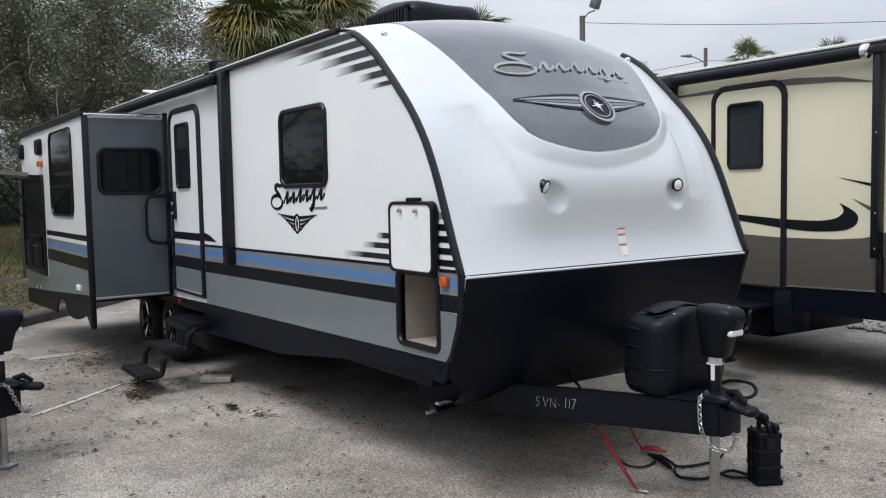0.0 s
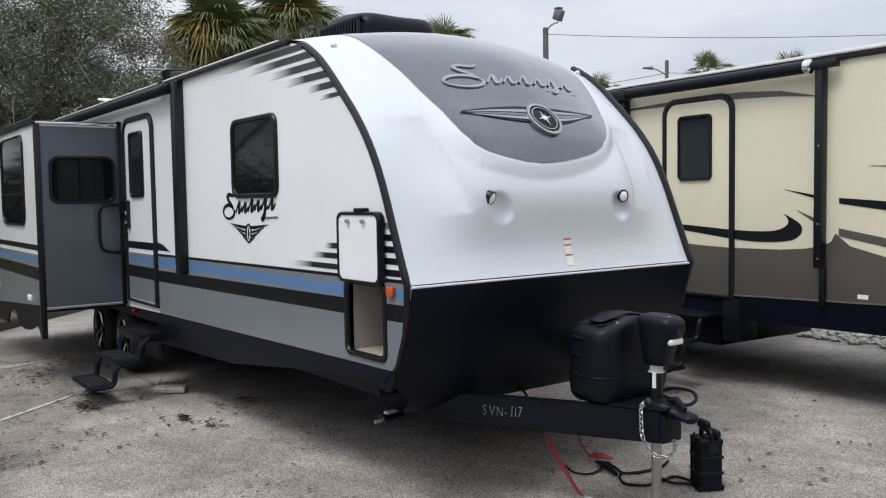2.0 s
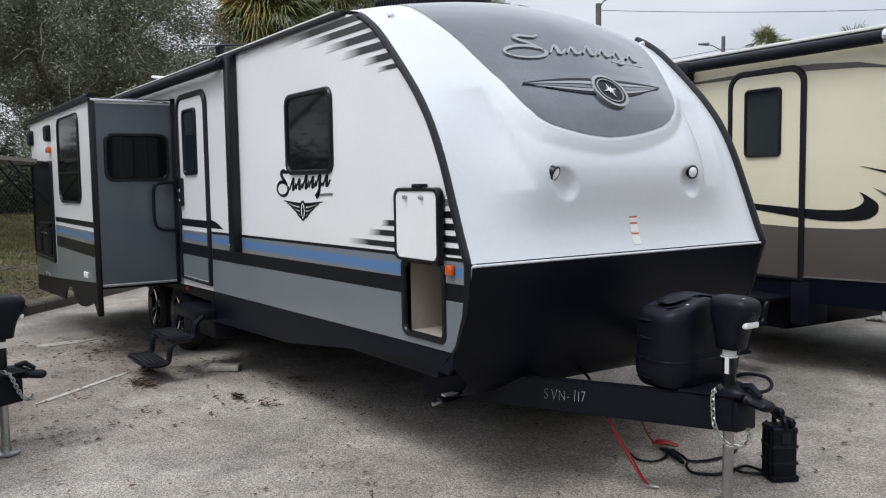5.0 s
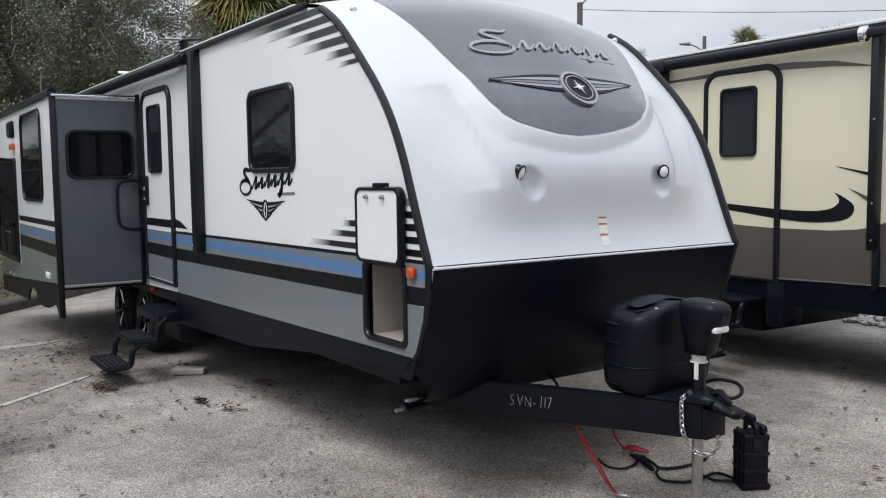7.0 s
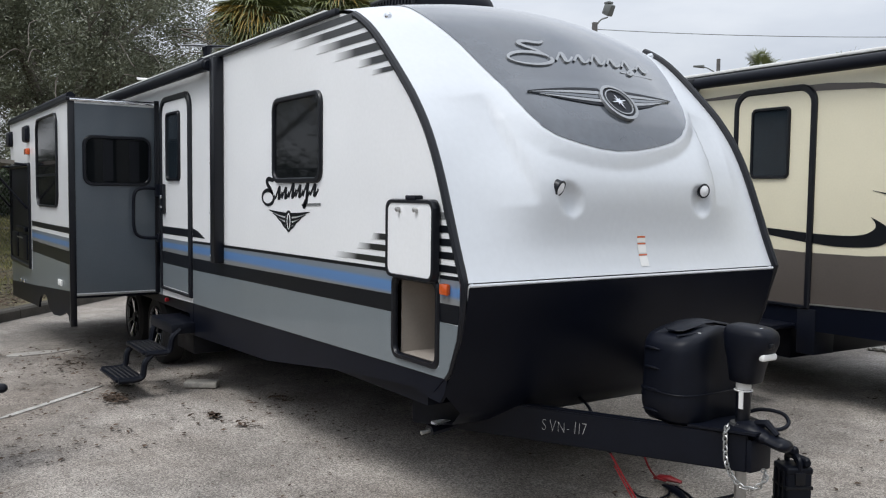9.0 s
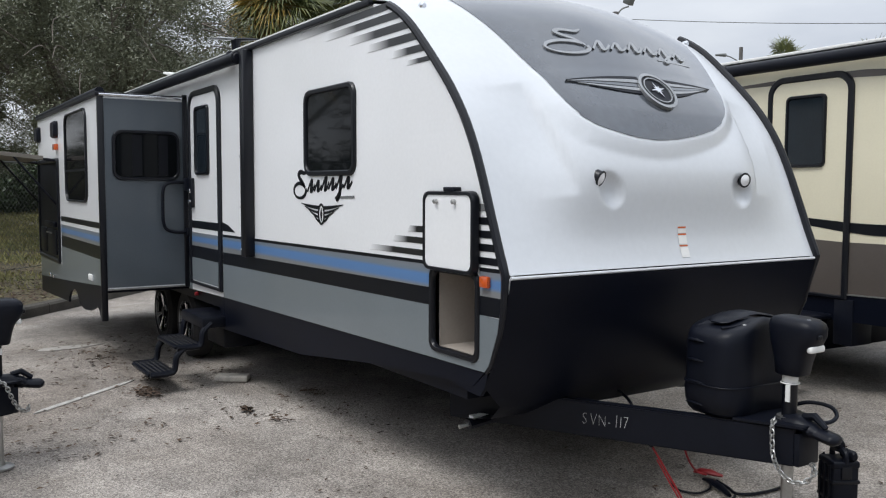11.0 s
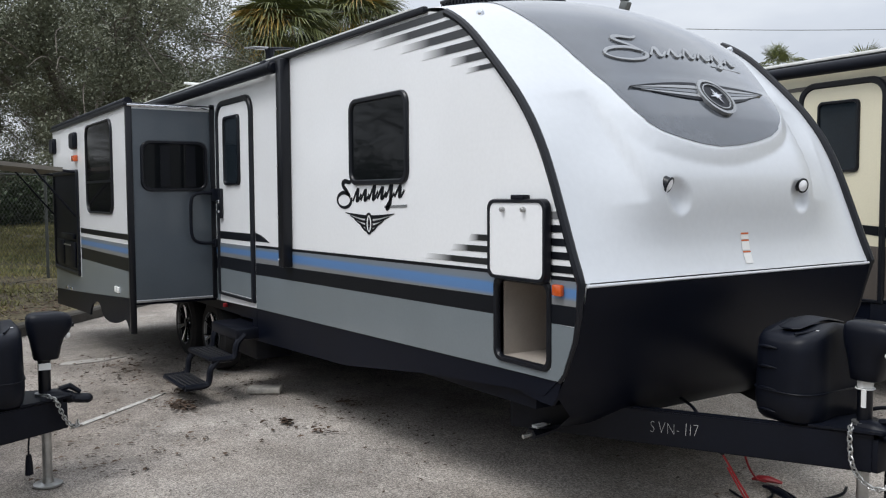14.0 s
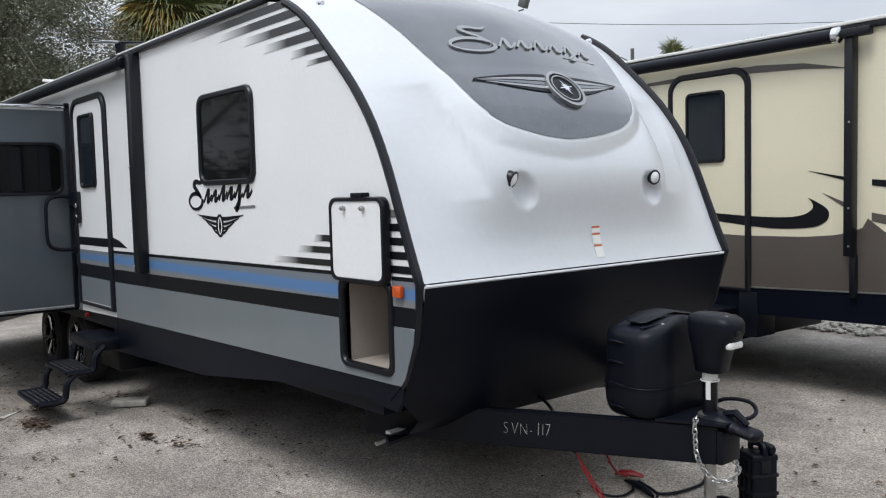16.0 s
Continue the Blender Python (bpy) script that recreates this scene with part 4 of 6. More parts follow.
def baggage_hatch():
    # lined recess behind the opening
    bm = bmesh.new()
    x0, x1, z0, z1, d = -0.68, -0.265, 0.905, 1.32, 0.9
    a = [bm.verts.new((x, 0.0, z)) for x, z in ((x0, z0), (x1, z0), (x1, z1), (x0, z1))]
    b = [bm.verts.new((x, d, z)) for x, z in ((x0, z0), (x1, z0), (x1, z1), (x0, z1))]
    for i in range(4):
        j = (i + 1) % 4
        bm.faces.new((a[i], a[j], b[j], b[i]))
    bm.faces.new(b)
    h = part("baggage_hatch", bm, M_LINER, trailer, "open baggage compartment lined in beige")
    bm = bmesh.new()
    hoop(bm, rrect(-0.705, -0.24, 0.88, 1.345, 0.06), rrect(-0.672, -0.272, 0.912, 1.312, 0.045), -0.012, 0.016, side)
    part("hatch_frame", bm, M_TRIM, h, "black rubber hatch frame")
    bm = bmesh.new()
    hoop(bm, rrect(-0.71, -0.235, 1.325, 1.745, 0.05), rrect(-0.685, -0.26, 1.35, 1.72, 0.04), 0.012, 0.052, side)
    lid = part("hatch_lid", bm, M_TRIM, h, "hatch lid swung up flat against the wall")
    bm = bmesh.new()
    prism(bm, rrect(-0.69, -0.255, 1.345, 1.725, 0.045), 0.016, 0.046, side)
    part("lid_panel", bm, M_WHITE, lid)
    for x in (-0.57, -0.40):
        bm = bmesh.new()
        lathe(bm, [(0.012, 0.0), (0.013, -0.02), (0.008, -0.024)], (x, -0.046, 1.69), "y", 12)
        part("knob", bm, M_STEEL, lid)
    part("catch", block(-0.51, -0.41, -0.05, 0.0, 1.74, 1.765, 0.006), M_BLACK, h)
    bm = block(-0.215, -0.145, -0.03, -0.003, 1.272, 1.330, 0.010)
    part("marker_light", bm, M_AMBER, trailer, "amber side marker lamp")


baggage_hatch()


def awning():
    # fixed arm against the wall, roller and rail
    bm = block(-3.45, -3.35, -0.085, -0.003, 1.20, 2.835, 0.008)
    arm = part("awning_arm", bm, M_TRIM, trailer, "black awning arm")
    for z in (1.26, 1.6, 2.0, 2.45):
        bm = bmesh.new()
        lathe(bm, [(0.009, 0.0), (0.007, -0.005)], (-3.41, -0.095, z), "y", 10)
        part("rivet", bm, M_STEEL, arm)
    part("awning_arm", block(-8.6, -8.48, -0.095, -0.003, 1.20, 2.76, 0.008), M_TRIM, trailer, "black awning arm")
    bm = bmesh.new()
    tube(bm, [(-3.47, -0.085, 2.785), (-8.7, -0.085, 2.785)], 0.048, 14)
    part("awning_roller", bm, M_BLACK, trailer, "rolled black awning")
    bm = bmesh.new()
    tube(bm, [(-3.46, -0.085, 2.785), (-3.48, -0.085, 2.785), (-3.58, -0.085, 2.785), (-3.585, -0.085, 2.785)], [0.03, 0.052, 0.052, 0.047], 16)
    part("roller_end", bm, M_BLACK, trailer)
    part("roof_rail", block(REAR, -1.35, -0.035, 0.0, 2.835, 2.872, 0.006), M_TRIM, trailer, "black roof edge rail")
    part("roof_rail", block(REAR, -1.5, -0.03, 0.01, 2.872, 2.885, 0.004), M_ROOF, trailer, "pale roof edge moulding")
    part("roof_rail", block(REAR, -1.35, WIDTH, WIDTH + 0.035, 2.835, 2.872, 0.006), M_TRIM, trailer)
    bm = bmesh.new()
    tube(bm, [(-2.2, WIDTH + 0.10, 2.77), (-8.0, WIDTH + 0.10, 2.77)], 0.055, 10)
    part("awning_roller", bm, M_BLACK, trailer, "rolled black awning")


awning()


def roof_gear():
    # air conditioner: a rounded black shroud with slatted side
    bm = bmesh.new()
    n, m = 14, 22
    x0, x1, y0, y1, z0 = -2.52, -1.80, 0.84, 1.58, 2.97
    rows = []
    for i in range(n + 1):
        t = i / n
        k = math.sin(t * math.pi / 2)
        ring = []
        for j in range(m * 2):
            a = math.tau * j / (m * 2)
            c, s = math.cos(a), math.sin(a)
            q = (abs(c) ** 5 + abs(s) ** 5) ** (-1 / 5)
            shr = 1 - 0.30 * max(0, t - 0.45) ** 1.6 * 2.1
            zz = z0 + 0.31 * k * (1 - 0.12 * max(0, c))
            ring.append(bm.verts.new(((x0 + x1) / 2 + c * q * (x1 - x0) / 2 * shr, (y0 + y1) / 2 + s * q * (y1 - y0) / 2 * shr, zz)))
        rows.append(ring)
    for a, b in zip(rows, rows[1:]):
        for j in range(m * 2):
            bm.faces.new((a[j], a[(j + 1) % (m * 2)], b[(j + 1) % (m * 2)], b[j]))
    bm.faces.new(rows[-1])
    ac = part("air_conditioner", bm, M_BLACK, trailer, "black rounded rooftop air conditioner", smooth=60)
    for i in range(14):
        x = -2.46 + i * 0.044
        part("slat", block(x, x + 0.016, y0 - 0.012, y0 + 0.02, 3.01, 3.19, 0.004, 1), M_TRIM, ac)
    part("grille_rim", block(-2.48, -1.84, y0 - 0.008, y0 + 0.03, 3.19, 3.215, 0.006), M_TRIM, ac)
    # spread antenna above the awning arm
    bm = bmesh.new()
    tube(bm, [(-3.80, 0.02, 2.84), (-3.80, 0.02, 2.93), (-3.80, 0.02, 2.98)], [0.032, 0.036, 0.045], 10)
    an = part("antenna", bm, M_BLACK, trailer, "black winged roof antenna")
    for sgn in (-1, 1):
        b2 = bmesh.new()
        tube(b2, [(-3.80, 0.02 + sgn * 0.01, 2.98), (-3.80 + sgn * 0.04, 0.02 + sgn * 0.09, 2.985), (-3.80 + sgn * 0.10, 0.02 + sgn * 0.18, 2.985)], [0.05, 0.04, 0.015], 8, flat=0.3)
        part("antenna_wing", b2, M_DECAL if sgn < 0 else M_BLACK, an)
    part("antenna_mount", block(-3.85, -3.75, -0.06, 0.06, 2.80, 2.88, 0.02), M_BLACK, an)
    vent = part("roof_vent", block(-6.7, -6.36, 0.20, 0.52, 2.88, 2.96, 0.02), M_BLACK, trailer, "black roof vent with its white lid ajar")
    bm = box(bmesh.new(), -0.19, 0.17, -0.17, 0.17, -0.012, 0.014, 0.010, 2)
    bmesh.ops.transform(bm, matrix=Matrix.Translation((-6.52, 0.36, 3.005)) @ Matrix.Rotation(radians(9), 4, "Y"), verts=bm.verts)
    part("vent_lid", bm, M_ROOF, vent, "white plastic lid held ajar")


roof_gear()


# slide-out room
SX0, SX1, SY, SZ0, SZ1 = -8.98, -5.17, -0.81, 0.80, 2.59


def slide_out():
    so = part("slide_out", block(SX0, SX1, SY, 0.05, SZ0, SZ1), M_WHITE, trailer, "slide-out room pushed out of the wall")
    f = outer(SY)
    g = nose(SX1)
    bm = bmesh.new()
    prism(bm, [(SY + 0.02, SZ0 + 0.01), (0.0, SZ0 + 0.01), (0.0, SZ1 - 0.02), (SY + 0.02, SZ1 - 0.02)], -0.002, 0.004, g)
    part("slide_end", bm, M_SLIDE, so, "slate grey end panel of the slide-out")
    window(so, lambda u, v, w: g(u, v, w + 0.004), -0.70, -0.075, 1.815, 2.285, 0.09, 0.03, sash=0, glass=M_GLASS)
    for a in (-0.52, -0.28):
        bm = bmesh.new()
        prism(bm, [(a, 1.86), (a + 0.09, 1.86), (a + 0.09, 2.24), (a, 2.24)], 0.0125, 0.014, g)
        part("sash_shade", bm, M_BAND, so)
    # black edge trims, roof lip and seal
    for box_ in ((SX1 - 0.03, SX1 + 0.012, SY - 0.012, SY + 0.045, 0.50, SZ1), (SX1 - 0.01, SX1 + 0.02, -0.045, 0.0, 0.78, 2.64)):
        part("edge_trim", block(*box_, 0.006), M_TRIM, so)
    part("roof_lip", block(SX0, SX1 + 0.02, SY - 0.03, 0.0, SZ1, SZ1 + 0.035, 0.008), M_TRIM, so, "black slide-out roof topper")
    part("roof_strip", block(SX1 + 0.0, SX1 + 0.035, SY, -0.05, SZ1 + 0.0, SZ1 + 0.022, 0.004), M_CHROME, so, "bright metal roof strip")
    bm = bmesh.new()
    tube(bm, [(SX1 - 0.02, SY + 0.02, SZ1 + 0.045), (SX0, SY + 0.02, SZ1 + 0.045)], 0.04, 12)
    part("topper_roll", bm, M_BLACK, so, "rolled black slide-out awning")
    # printed bands on the outer face
    for z0, z1, mat in ((1.365, 1.42, M_BAND), (1.20, 1.325, M_BLUE), (1.075, 1.20, M_BAND), (0.0, 1.075, M_GREY)):
        bm = bmesh.new()
        prism(bm, [(-7.36, z0 or 0.69), (SX1 - 0.03, z0 or 0.83), (SX1 - 0.03, z1), (-7.36, z1)], -0.002, 0.003, f)
        part("belt_stripe", bm, mat, so)
    bm = bmesh.new()
    prism(bm, [(SX0, 0.60), (-7.36, 0.69), (-7.36, 0.86), (SX0, 0.86)], -0.002, 0.003, f)
    part("belt_stripe", bm, M_GREY, so)
    window(so, f, -6.93, -5.74, 1.595, 2.53, 0.13, 0.022, sash=2, glass=M_GLASSD, label="frameless dark tinted window")
    # skirt with wheel cut-outs, carried by the slide-out
    bm = bmesh.new()
    pts = [(SX1 - 0.02, 0.84), (SX1 - 0.02, 0.53), (-5.25, 0.50), (-5.34, 0.585), (-5.43, 0.612), (-5.58, 0.57), (-5.80, 0.525), (-6.05, 0.505), (-6.25, 0.515), (-6.38, 0.548), (-6.46, 0.62), (-6.55, 0.655), (-6.72, 0.65), (-6.88, 0.605), (-6.97, 0.53), (-7.0, 0.474), (-7.26, 0.47), (SX0, 0.40), (SX0, 0.66)]
    prism(bm, pts, -0.02, 0.0015, f)
    part("slide_skirt", bm, M_SKIRT, so, "black skirt with wheel arches")
    part("slide_floor", block(SX0, SX1 - 0.02, SY + 0.03, 0.0, 0.76, 0.80), M_SKIRT, so)
    bm = block(SX1 - 0.4, SX1 + 0.008, SY + 0.03, -0.02, 0.785, 0.80)
    part("floor_edge", bm, M_STEEL, so)
    # speakers, marker lamp
    for x in (-7.55, -8.86):
        bm = bmesh.new()
        prism(bm, rrect(x - 0.13, x + 0.13, 2.31, 2.50, 0.05), 0.0, 0.05, f, 0.02)
        part("speaker", bm, M_BLACK, so, "small black outdoor speaker")
    part("marker_light", block(-7.60, -7.42, SY - 0.04, SY, 2.17, 2.24, 0.01), M_AMBER, so, "amber side marker lamp")
    for x in (-5.62, -5.72):
        part("socket_cover", block(x - 0.03, x + 0.03, SY - 0.02, SY, 0.84, 0.90, 0.008), M_LABEL, so)
    for x in (-8.2, -7.95):
        part("socket_cover", block(x - 0.04, x + 0.04, SY - 0.022, SY, 0.66, 0.70, 0.006), M_CHROME, so)
    # outdoor kitchen bay
    bm = bmesh.new()
    hoop(bm, rrect(-8.92, -7.42, 0.86, 2.08, 0.05), rrect(-8.87, -7.47, 0.91, 2.03, 0.03), -0.001, 0.03, f)
    ok = part("kitchen_bay", bm, M_TRIM, so, "dark open outdoor kitchen bay")
    bm = bmesh.new()
    prism(bm, rrect(-8.9, -7.44, 0.88, 2.06, 0.04), -0.001, 0.006, f)
    part("bay_back", bm, M_BLACK, ok)
    part("cooktop", block(-8.3, -7.6, SY - 0.05, SY - 0.006, 1.28, 1.34, 0.01), M_BLACK, ok)
    part("fridge_front", block(-8.75, -8.3, SY - 0.03, SY - 0.006, 0.95, 1.25, 0.01), M_BLACK, ok)
    part("fridge_front", block(-8.2, -7.6, SY - 0.03, SY - 0.006, 0.95, 1.25, 0.01), M_BLACK, ok)
    part("handle", block(-8.1, -7.75, SY - 0.06, SY - 0.045, 1.20, 1.215), M_STEEL, ok)
    # lid lifted level above the bay, on two struts
    bm = bmesh.new()
    vs = [bm.verts.new(p) for p in ((-8.93, SY - 0.16, 2.055), (-7.45, SY - 0.16, 2.055), (-7.45, SY - 1.28, 2.17), (-8.93, SY - 1.28, 2.17))]
    vt = [bm.verts.new(v.co + Vector((0, 0.004, 0.045))) for v in vs]
    bm.faces.new(vs)
    bm.faces.new(vt)
    for i in range(4):
        bm.faces.new((vs[i], vs[(i + 1) % 4], vt[(i + 1) % 4], vt[i]))
    lid = part("bay_lid", bm, M_LIDSKIN, ok, "raised lid of the kitchen bay")
    for x in (-8.88, -7.47):
        b2 = bmesh.new()
        tube(b2, [(x, SY - 0.03, 1.55), (x, SY - 0.46, 2.09)], 0.012, 8)
        tube(b2, [(x, SY - 0.02, 2.05), (x, SY - 0.20, 2.07)], 0.016, 8)
        part("strut", b2, M_BLACK, lid)


slide_out()


def wheel(x):
    bm = bmesh.new()
    lathe(bm, [(0.215, -0.10), (0.30, -0.112), (0.35, -0.085), (0.362, -0.05), (0.362, 0.05), (0.35, 0.085), (0.30, 0.112), (0.215, 0.10)], (x, 0.18, 0.362), "y", 40, False)
    w = part("wheel", bm, M_TYRE, trailer, "black tyre on an alloy wheel")
    bm = bmesh.new()
    lathe(bm, [(0.222, -0.108), (0.228, -0.116), (0.224, -0.10), (0.216, -0.098), (0.212, -0.09)], (x, 0.18, 0.362), "y", 40, False)
    part("rim", bm, M_DECAL, w, "dull alloy rim lip")
    bm = bmesh.new()
    lathe(bm, [(0.215, -0.085), (0.21, -0.02), (0.05, -0.02)], (x, 0.18, 0.362), "y", 32, False)
    part("wheel_disc", bm, M_BLACK, w, "dark wheel disc")
    for k in range(6):
        a = math.tau * k / 6 + 0.3
        b2 = bmesh.new()
        for da in (-0.13, 0.13):
            tube(b2, [(x + 0.05 * math.cos(a), 0.10, 0.362 + 0.05 * math.sin(a)), (x + 0.21 * math.cos(a + da), 0.07, 0.362 + 0.21 * math.sin(a + da))], 0.012, 6)
        part("spoke", b2, M_CHROME, w)
    bm = bmesh.new()
    lathe(bm, [(0.05, -0.10), (0.055, -0.05), (0.06, 0.0)], (x, 0.18, 0.362), "y", 16)
    part("hub", bm, M_BLACK, w)


for wx in (-6.5, -5.58):
    wheel(wx)


def undercarriage():
    part("chassis_rail", block(-9.0, -0.6, 0.62, 0.70, 0.48, 0.66), M_BLACK, trailer, "black steel chassis rail")
    part("chassis_rail", block(-9.0, -0.6, 1.74, 1.82, 0.48, 0.66), M_BLACK, trailer)
    bm = bmesh.new()
    for x in (-6.5, -5.58):
        tube(bm, [(x, 0.2, 0.362), (x, 2.24, 0.362)], 0.04, 8)
    part("axle", bm, M_BLACK, trailer)
    for wx2 in (-6.5, -5.58):
        bm = bmesh.new()
        lathe(bm, [(0.30, -0.11), (0.362, -0.05), (0.362, 0.05), (0.30, 0.11)], (wx2, 2.17, 0.362), "y", 28)
        part("wheel", bm, M_TYRE, trailer)
    part("wheel_well", block(-7.3, -5.0, 0.02, 0.62, 0.74, 0.80), M_BLACK, trailer)
    part("wheel_well", block(-7.3, -4.9, 0.44, 0.46, 0.30, 0.74), M_SKIRT, trailer)
    part("holding_tank", block(-4.9, -2.8, 0.7, 2.0, 0.40, 0.62, 0.03), M_SKIRT, trailer, "black tank added under the floor")
    # rear tank is added to deepen the shade below the slide-out
    part("holding_tank", block(-8.85, -6.95, 0.5, 2.0, 0.34, 0.62, 0.03), M_SKIRT, trailer, "black tank added under the floor")
    # entry step with two treads on curved arms
    st = part("entry_step", block(-4.78, -4.12, -0.20, 0.1, 0.52, 0.62, 0.02), M_BLACK, trailer, "black folding entry step")
    for y0, y1, z in ((-0.44, -0.20, 0.365), (-0.67, -0.43, 0.15)):
        bm = block(-4.72, -4.14, y0, y1, z, z + 0.028, 0.01)
        tr = part("tread", bm, M_BLACK, st, "ribbed black tread")
        for k in range(5):
            part("grip_strip", block(-4.70, -4.16, y0 + 0.03 + k * 0.04, y0 + 0.045 + k * 0.04, z + 0.027, z + 0.032), M_TYRE, tr)
    for x in (-4.725, -4.135):
        for line in ([(x, -0.12, 0.57), (x, -0.19, 0.50), (x, -0.215, 0.39), (x, -0.27, 0.372), (x, -0.42, 0.376)], [(x, -0.36, 0.372), (x, -0.425, 0.30), (x, -0.445, 0.19), (x, -0.50, 0.162), (x, -0.65, 0.162)]):
            bm = bmesh.new()
            tube(bm, curve_pts(line, 4), 0.036, 8, flat=0.75)
            part("step_arm", bm, M_BLACK, st)
    # step motor box and red marker
    part("step_box", block(-4.8, -4.3, 0.05, 0.4, 0.30, 0.62, 0.02), M_BLACK, trailer)
    part("marker_light", block(-5.0, -4.965, -0.008, 0.03, 0.71, 0.745, 0.006), M_RED, trailer, "small red marker lamp")
    # folded stabiliser arms
    for x, y0, s in ((-0.72, 0.30, -1), (-0.72, 2.14, 1)):
        bm = bmesh.new()
        tube(bm, [(x + 0.03, y0 + s * 0.06, 0.435), (x + 0.05, y0 - s * 0.45, 0.50)], 0.044, 6, flat=0.7)
        sb = part("stabiliser", bm, M_BLACK, trailer, "folded black stabiliser leg")
        bm = bmesh.new()
        tube(bm, [(x + 0.03, y0 + s * 0.05, 0.435), (x + 0.025, y0 + s * 0.115, 0.427)], 0.013, 8)
        part("screw", bm, M_STEEL, sb, "bright screw end")
        part("sticker", block(x + 0.012, x + 0.055, y0 - s * 0.02 - 0.06, y0 - s * 0.02 + 0.06, 0.466, 0.481), M_LABEL, sb, "white warning sticker")
        part("hanger", block(x - 0.05, x + 0.12, y0 - s * 0.30 - 0.06, y0 - s * 0.30 + 0.06, 0.47, 0.66, 0.015), M_BLACK, sb)


undercarriage()


def tongue(root, jack_label=True, foot=0.0):
    """A-frame, coupler, jack and gas bottle cover; the jack stands at (0.66, 1.22)."""
    for y0, s in ((0.27, 1), (2.17, -1)):
        bm = bmesh.new()
        a, b = Vector((-0.9, y0, 0.53)), Vector((0.74, 1.22 - s * 0.055, 0.53))
        d = (b - a).normalized()
        n = Vector((-d.y, d.x, 0)) * 0.03
        v = [bm.verts.new(p + q + Vector((0, 0, z))) for p in (a, b) for q in (-n, n) for z in (-0.095, 0.095)]
        for q in ((0, 1, 3, 2), (4, 6, 7, 5), (0, 4, 5, 1), (2, 3, 7, 6), (1, 5, 7, 3), (0, 2, 6, 4)):
            bm.faces.new([v[i] for i in q])
        bmesh.ops.bevel(bm, geom=list(bm.edges), offset=0.008, segments=2, affect="EDGES")
        part("tongue_rail", bm, M_BLACK, root, "black steel tongue rail")
    bm = bmesh.new()
    prism(bm, [(0.50, 1.0), (0.80, 1.13), (0.80, 1.31), (0.50, 1.44)], 0.0, 0.012, lambda u, v, w: Vector((u, v, 0.628 + w)))
    part("tongue_plate", bm, M_BLACK, root)
    part("coupler_gusset", block(0.58, 0.775, 1.14, 1.30, 0.435, 0.60, 0.01), M_BLACK, root)
    bm = bmesh.new()
    tube(bm, curve_pts([(0.66, 1.22, 0.63), (0.74, 1.22, 0.628), (0.82, 1.22, 0.605), (0.88, 1.22, 0.594), (0.93, 1.22, 0.59)], 5), [0.07] * 6 + [0.062] * 4 + [0.05] * 5 + [0.05] * 3 + [0.046, 0.038, 0.02], 14, flat=0.6)
    cp = part("coupler", bm, M_BLACK, root, "black ball coupler")
    bm = bmesh.new()
    tube(bm, [(0.74, 1.22, 0.665), (0.80, 1.22, 0.68), (0.86, 1.22, 0.635)], [0.018, 0.02, 0.014], 8)
    part("latch", bm, M_BLACK, cp)
    bm = bmesh.new()
    lathe(bm, [(0.0285, foot), (0.0285, 0.45)], (0.66, 1.22, 0.02), "z", 20)
    jk = part("jack_leg", bm, M_STEEL, root, "bare steel jack leg")
    bm = bmesh.new()
    lathe(bm, [(0.085, 0.0), (0.085, 0.012), (0.035, 0.02), (0.03, 0.05)], (0.66, 1.22, foot), "z", 24)
    part("foot_plate", bm, M_STEEL, jk)
    bm = bmesh.new()
    lathe(bm, [(0.045, 0.44), (0.045, 0.46), (0.036, 0.465), (0.036, 0.90), (0.042, 0.92)], (0.66, 1.22, 0), "z", 20)
    part("jack_tube", bm, M_TRIM, jk, "black jack tube")
    bm = bmesh.new()
    lathe(bm, [(0.058, 0.64), (0.058, 0.655), (0.04, 0.656)], (0.66, 1.22, 0), "z", 20)
    part("collar", bm, M_STEEL, jk)
    if jack_label:
        bm = bmesh.new()
        lathe(bm, [(0.0372, 0.822), (0.0372, 0.866)], (0.66, 1.22, 0), "z", 20)
        part("paper_tag", bm, M_LABEL, jk, "white paper tag on the jack")
        part("paper_tag", block(0.665, 0.687, 1.177, 1.185, 0.73, 0.815), M_LABEL, jk)
        bm = bmesh.new()
        tube(bm, [(0.66 + 0.043 * math.cos(radians(a)), 1.22 + 0.043 * math.sin(radians(a)), 0.818) for a in range(0, 360, 20)], 0.004, 6, closed=True)
        part("cable_tie", bm, M_LABEL, jk)
    # moulded drive head, wider above, nose pointing forward
    bm = bmesh.new()
    secs = [(0.862, 0.066, 0.06, 0.012), (0.868, 0.072, 0.066, 0.012), (0.93, 0.082, 0.072, 0.014), (0.985, 0.096, 0.078, 0.018), (1.02, 0.116, 0.084, 0.028), (1.06, 0.128, 0.088, 0.034), (1.10, 0.13, 0.09, 0.034), (1.122, 0.124, 0.085, 0.03), (1.138, 0.106, 0.072, 0.022), (1.146, 0.075, 0.05, 0.012)]
    rows = []
    for z, rx, ry, off in secs:
        rows.append([bm.verts.new((0.66 + off + rx * math.copysign(abs(math.cos(a)) ** 0.6, math.cos(a)), 1.22 + ry * math.copysign(abs(math.sin(a)) ** 0.6, math.sin(a)), z)) for a in [math.tau * k / 24 for k in range(24)]])
    for a, b in zip(rows, rows[1:]):
        for k in range(24):
            bm.faces.new((a[k], a[(k + 1) % 24], b[(k + 1) % 24], b[k]))
    bm.faces.new(rows[0])
    bm.faces.new(rows[-1])
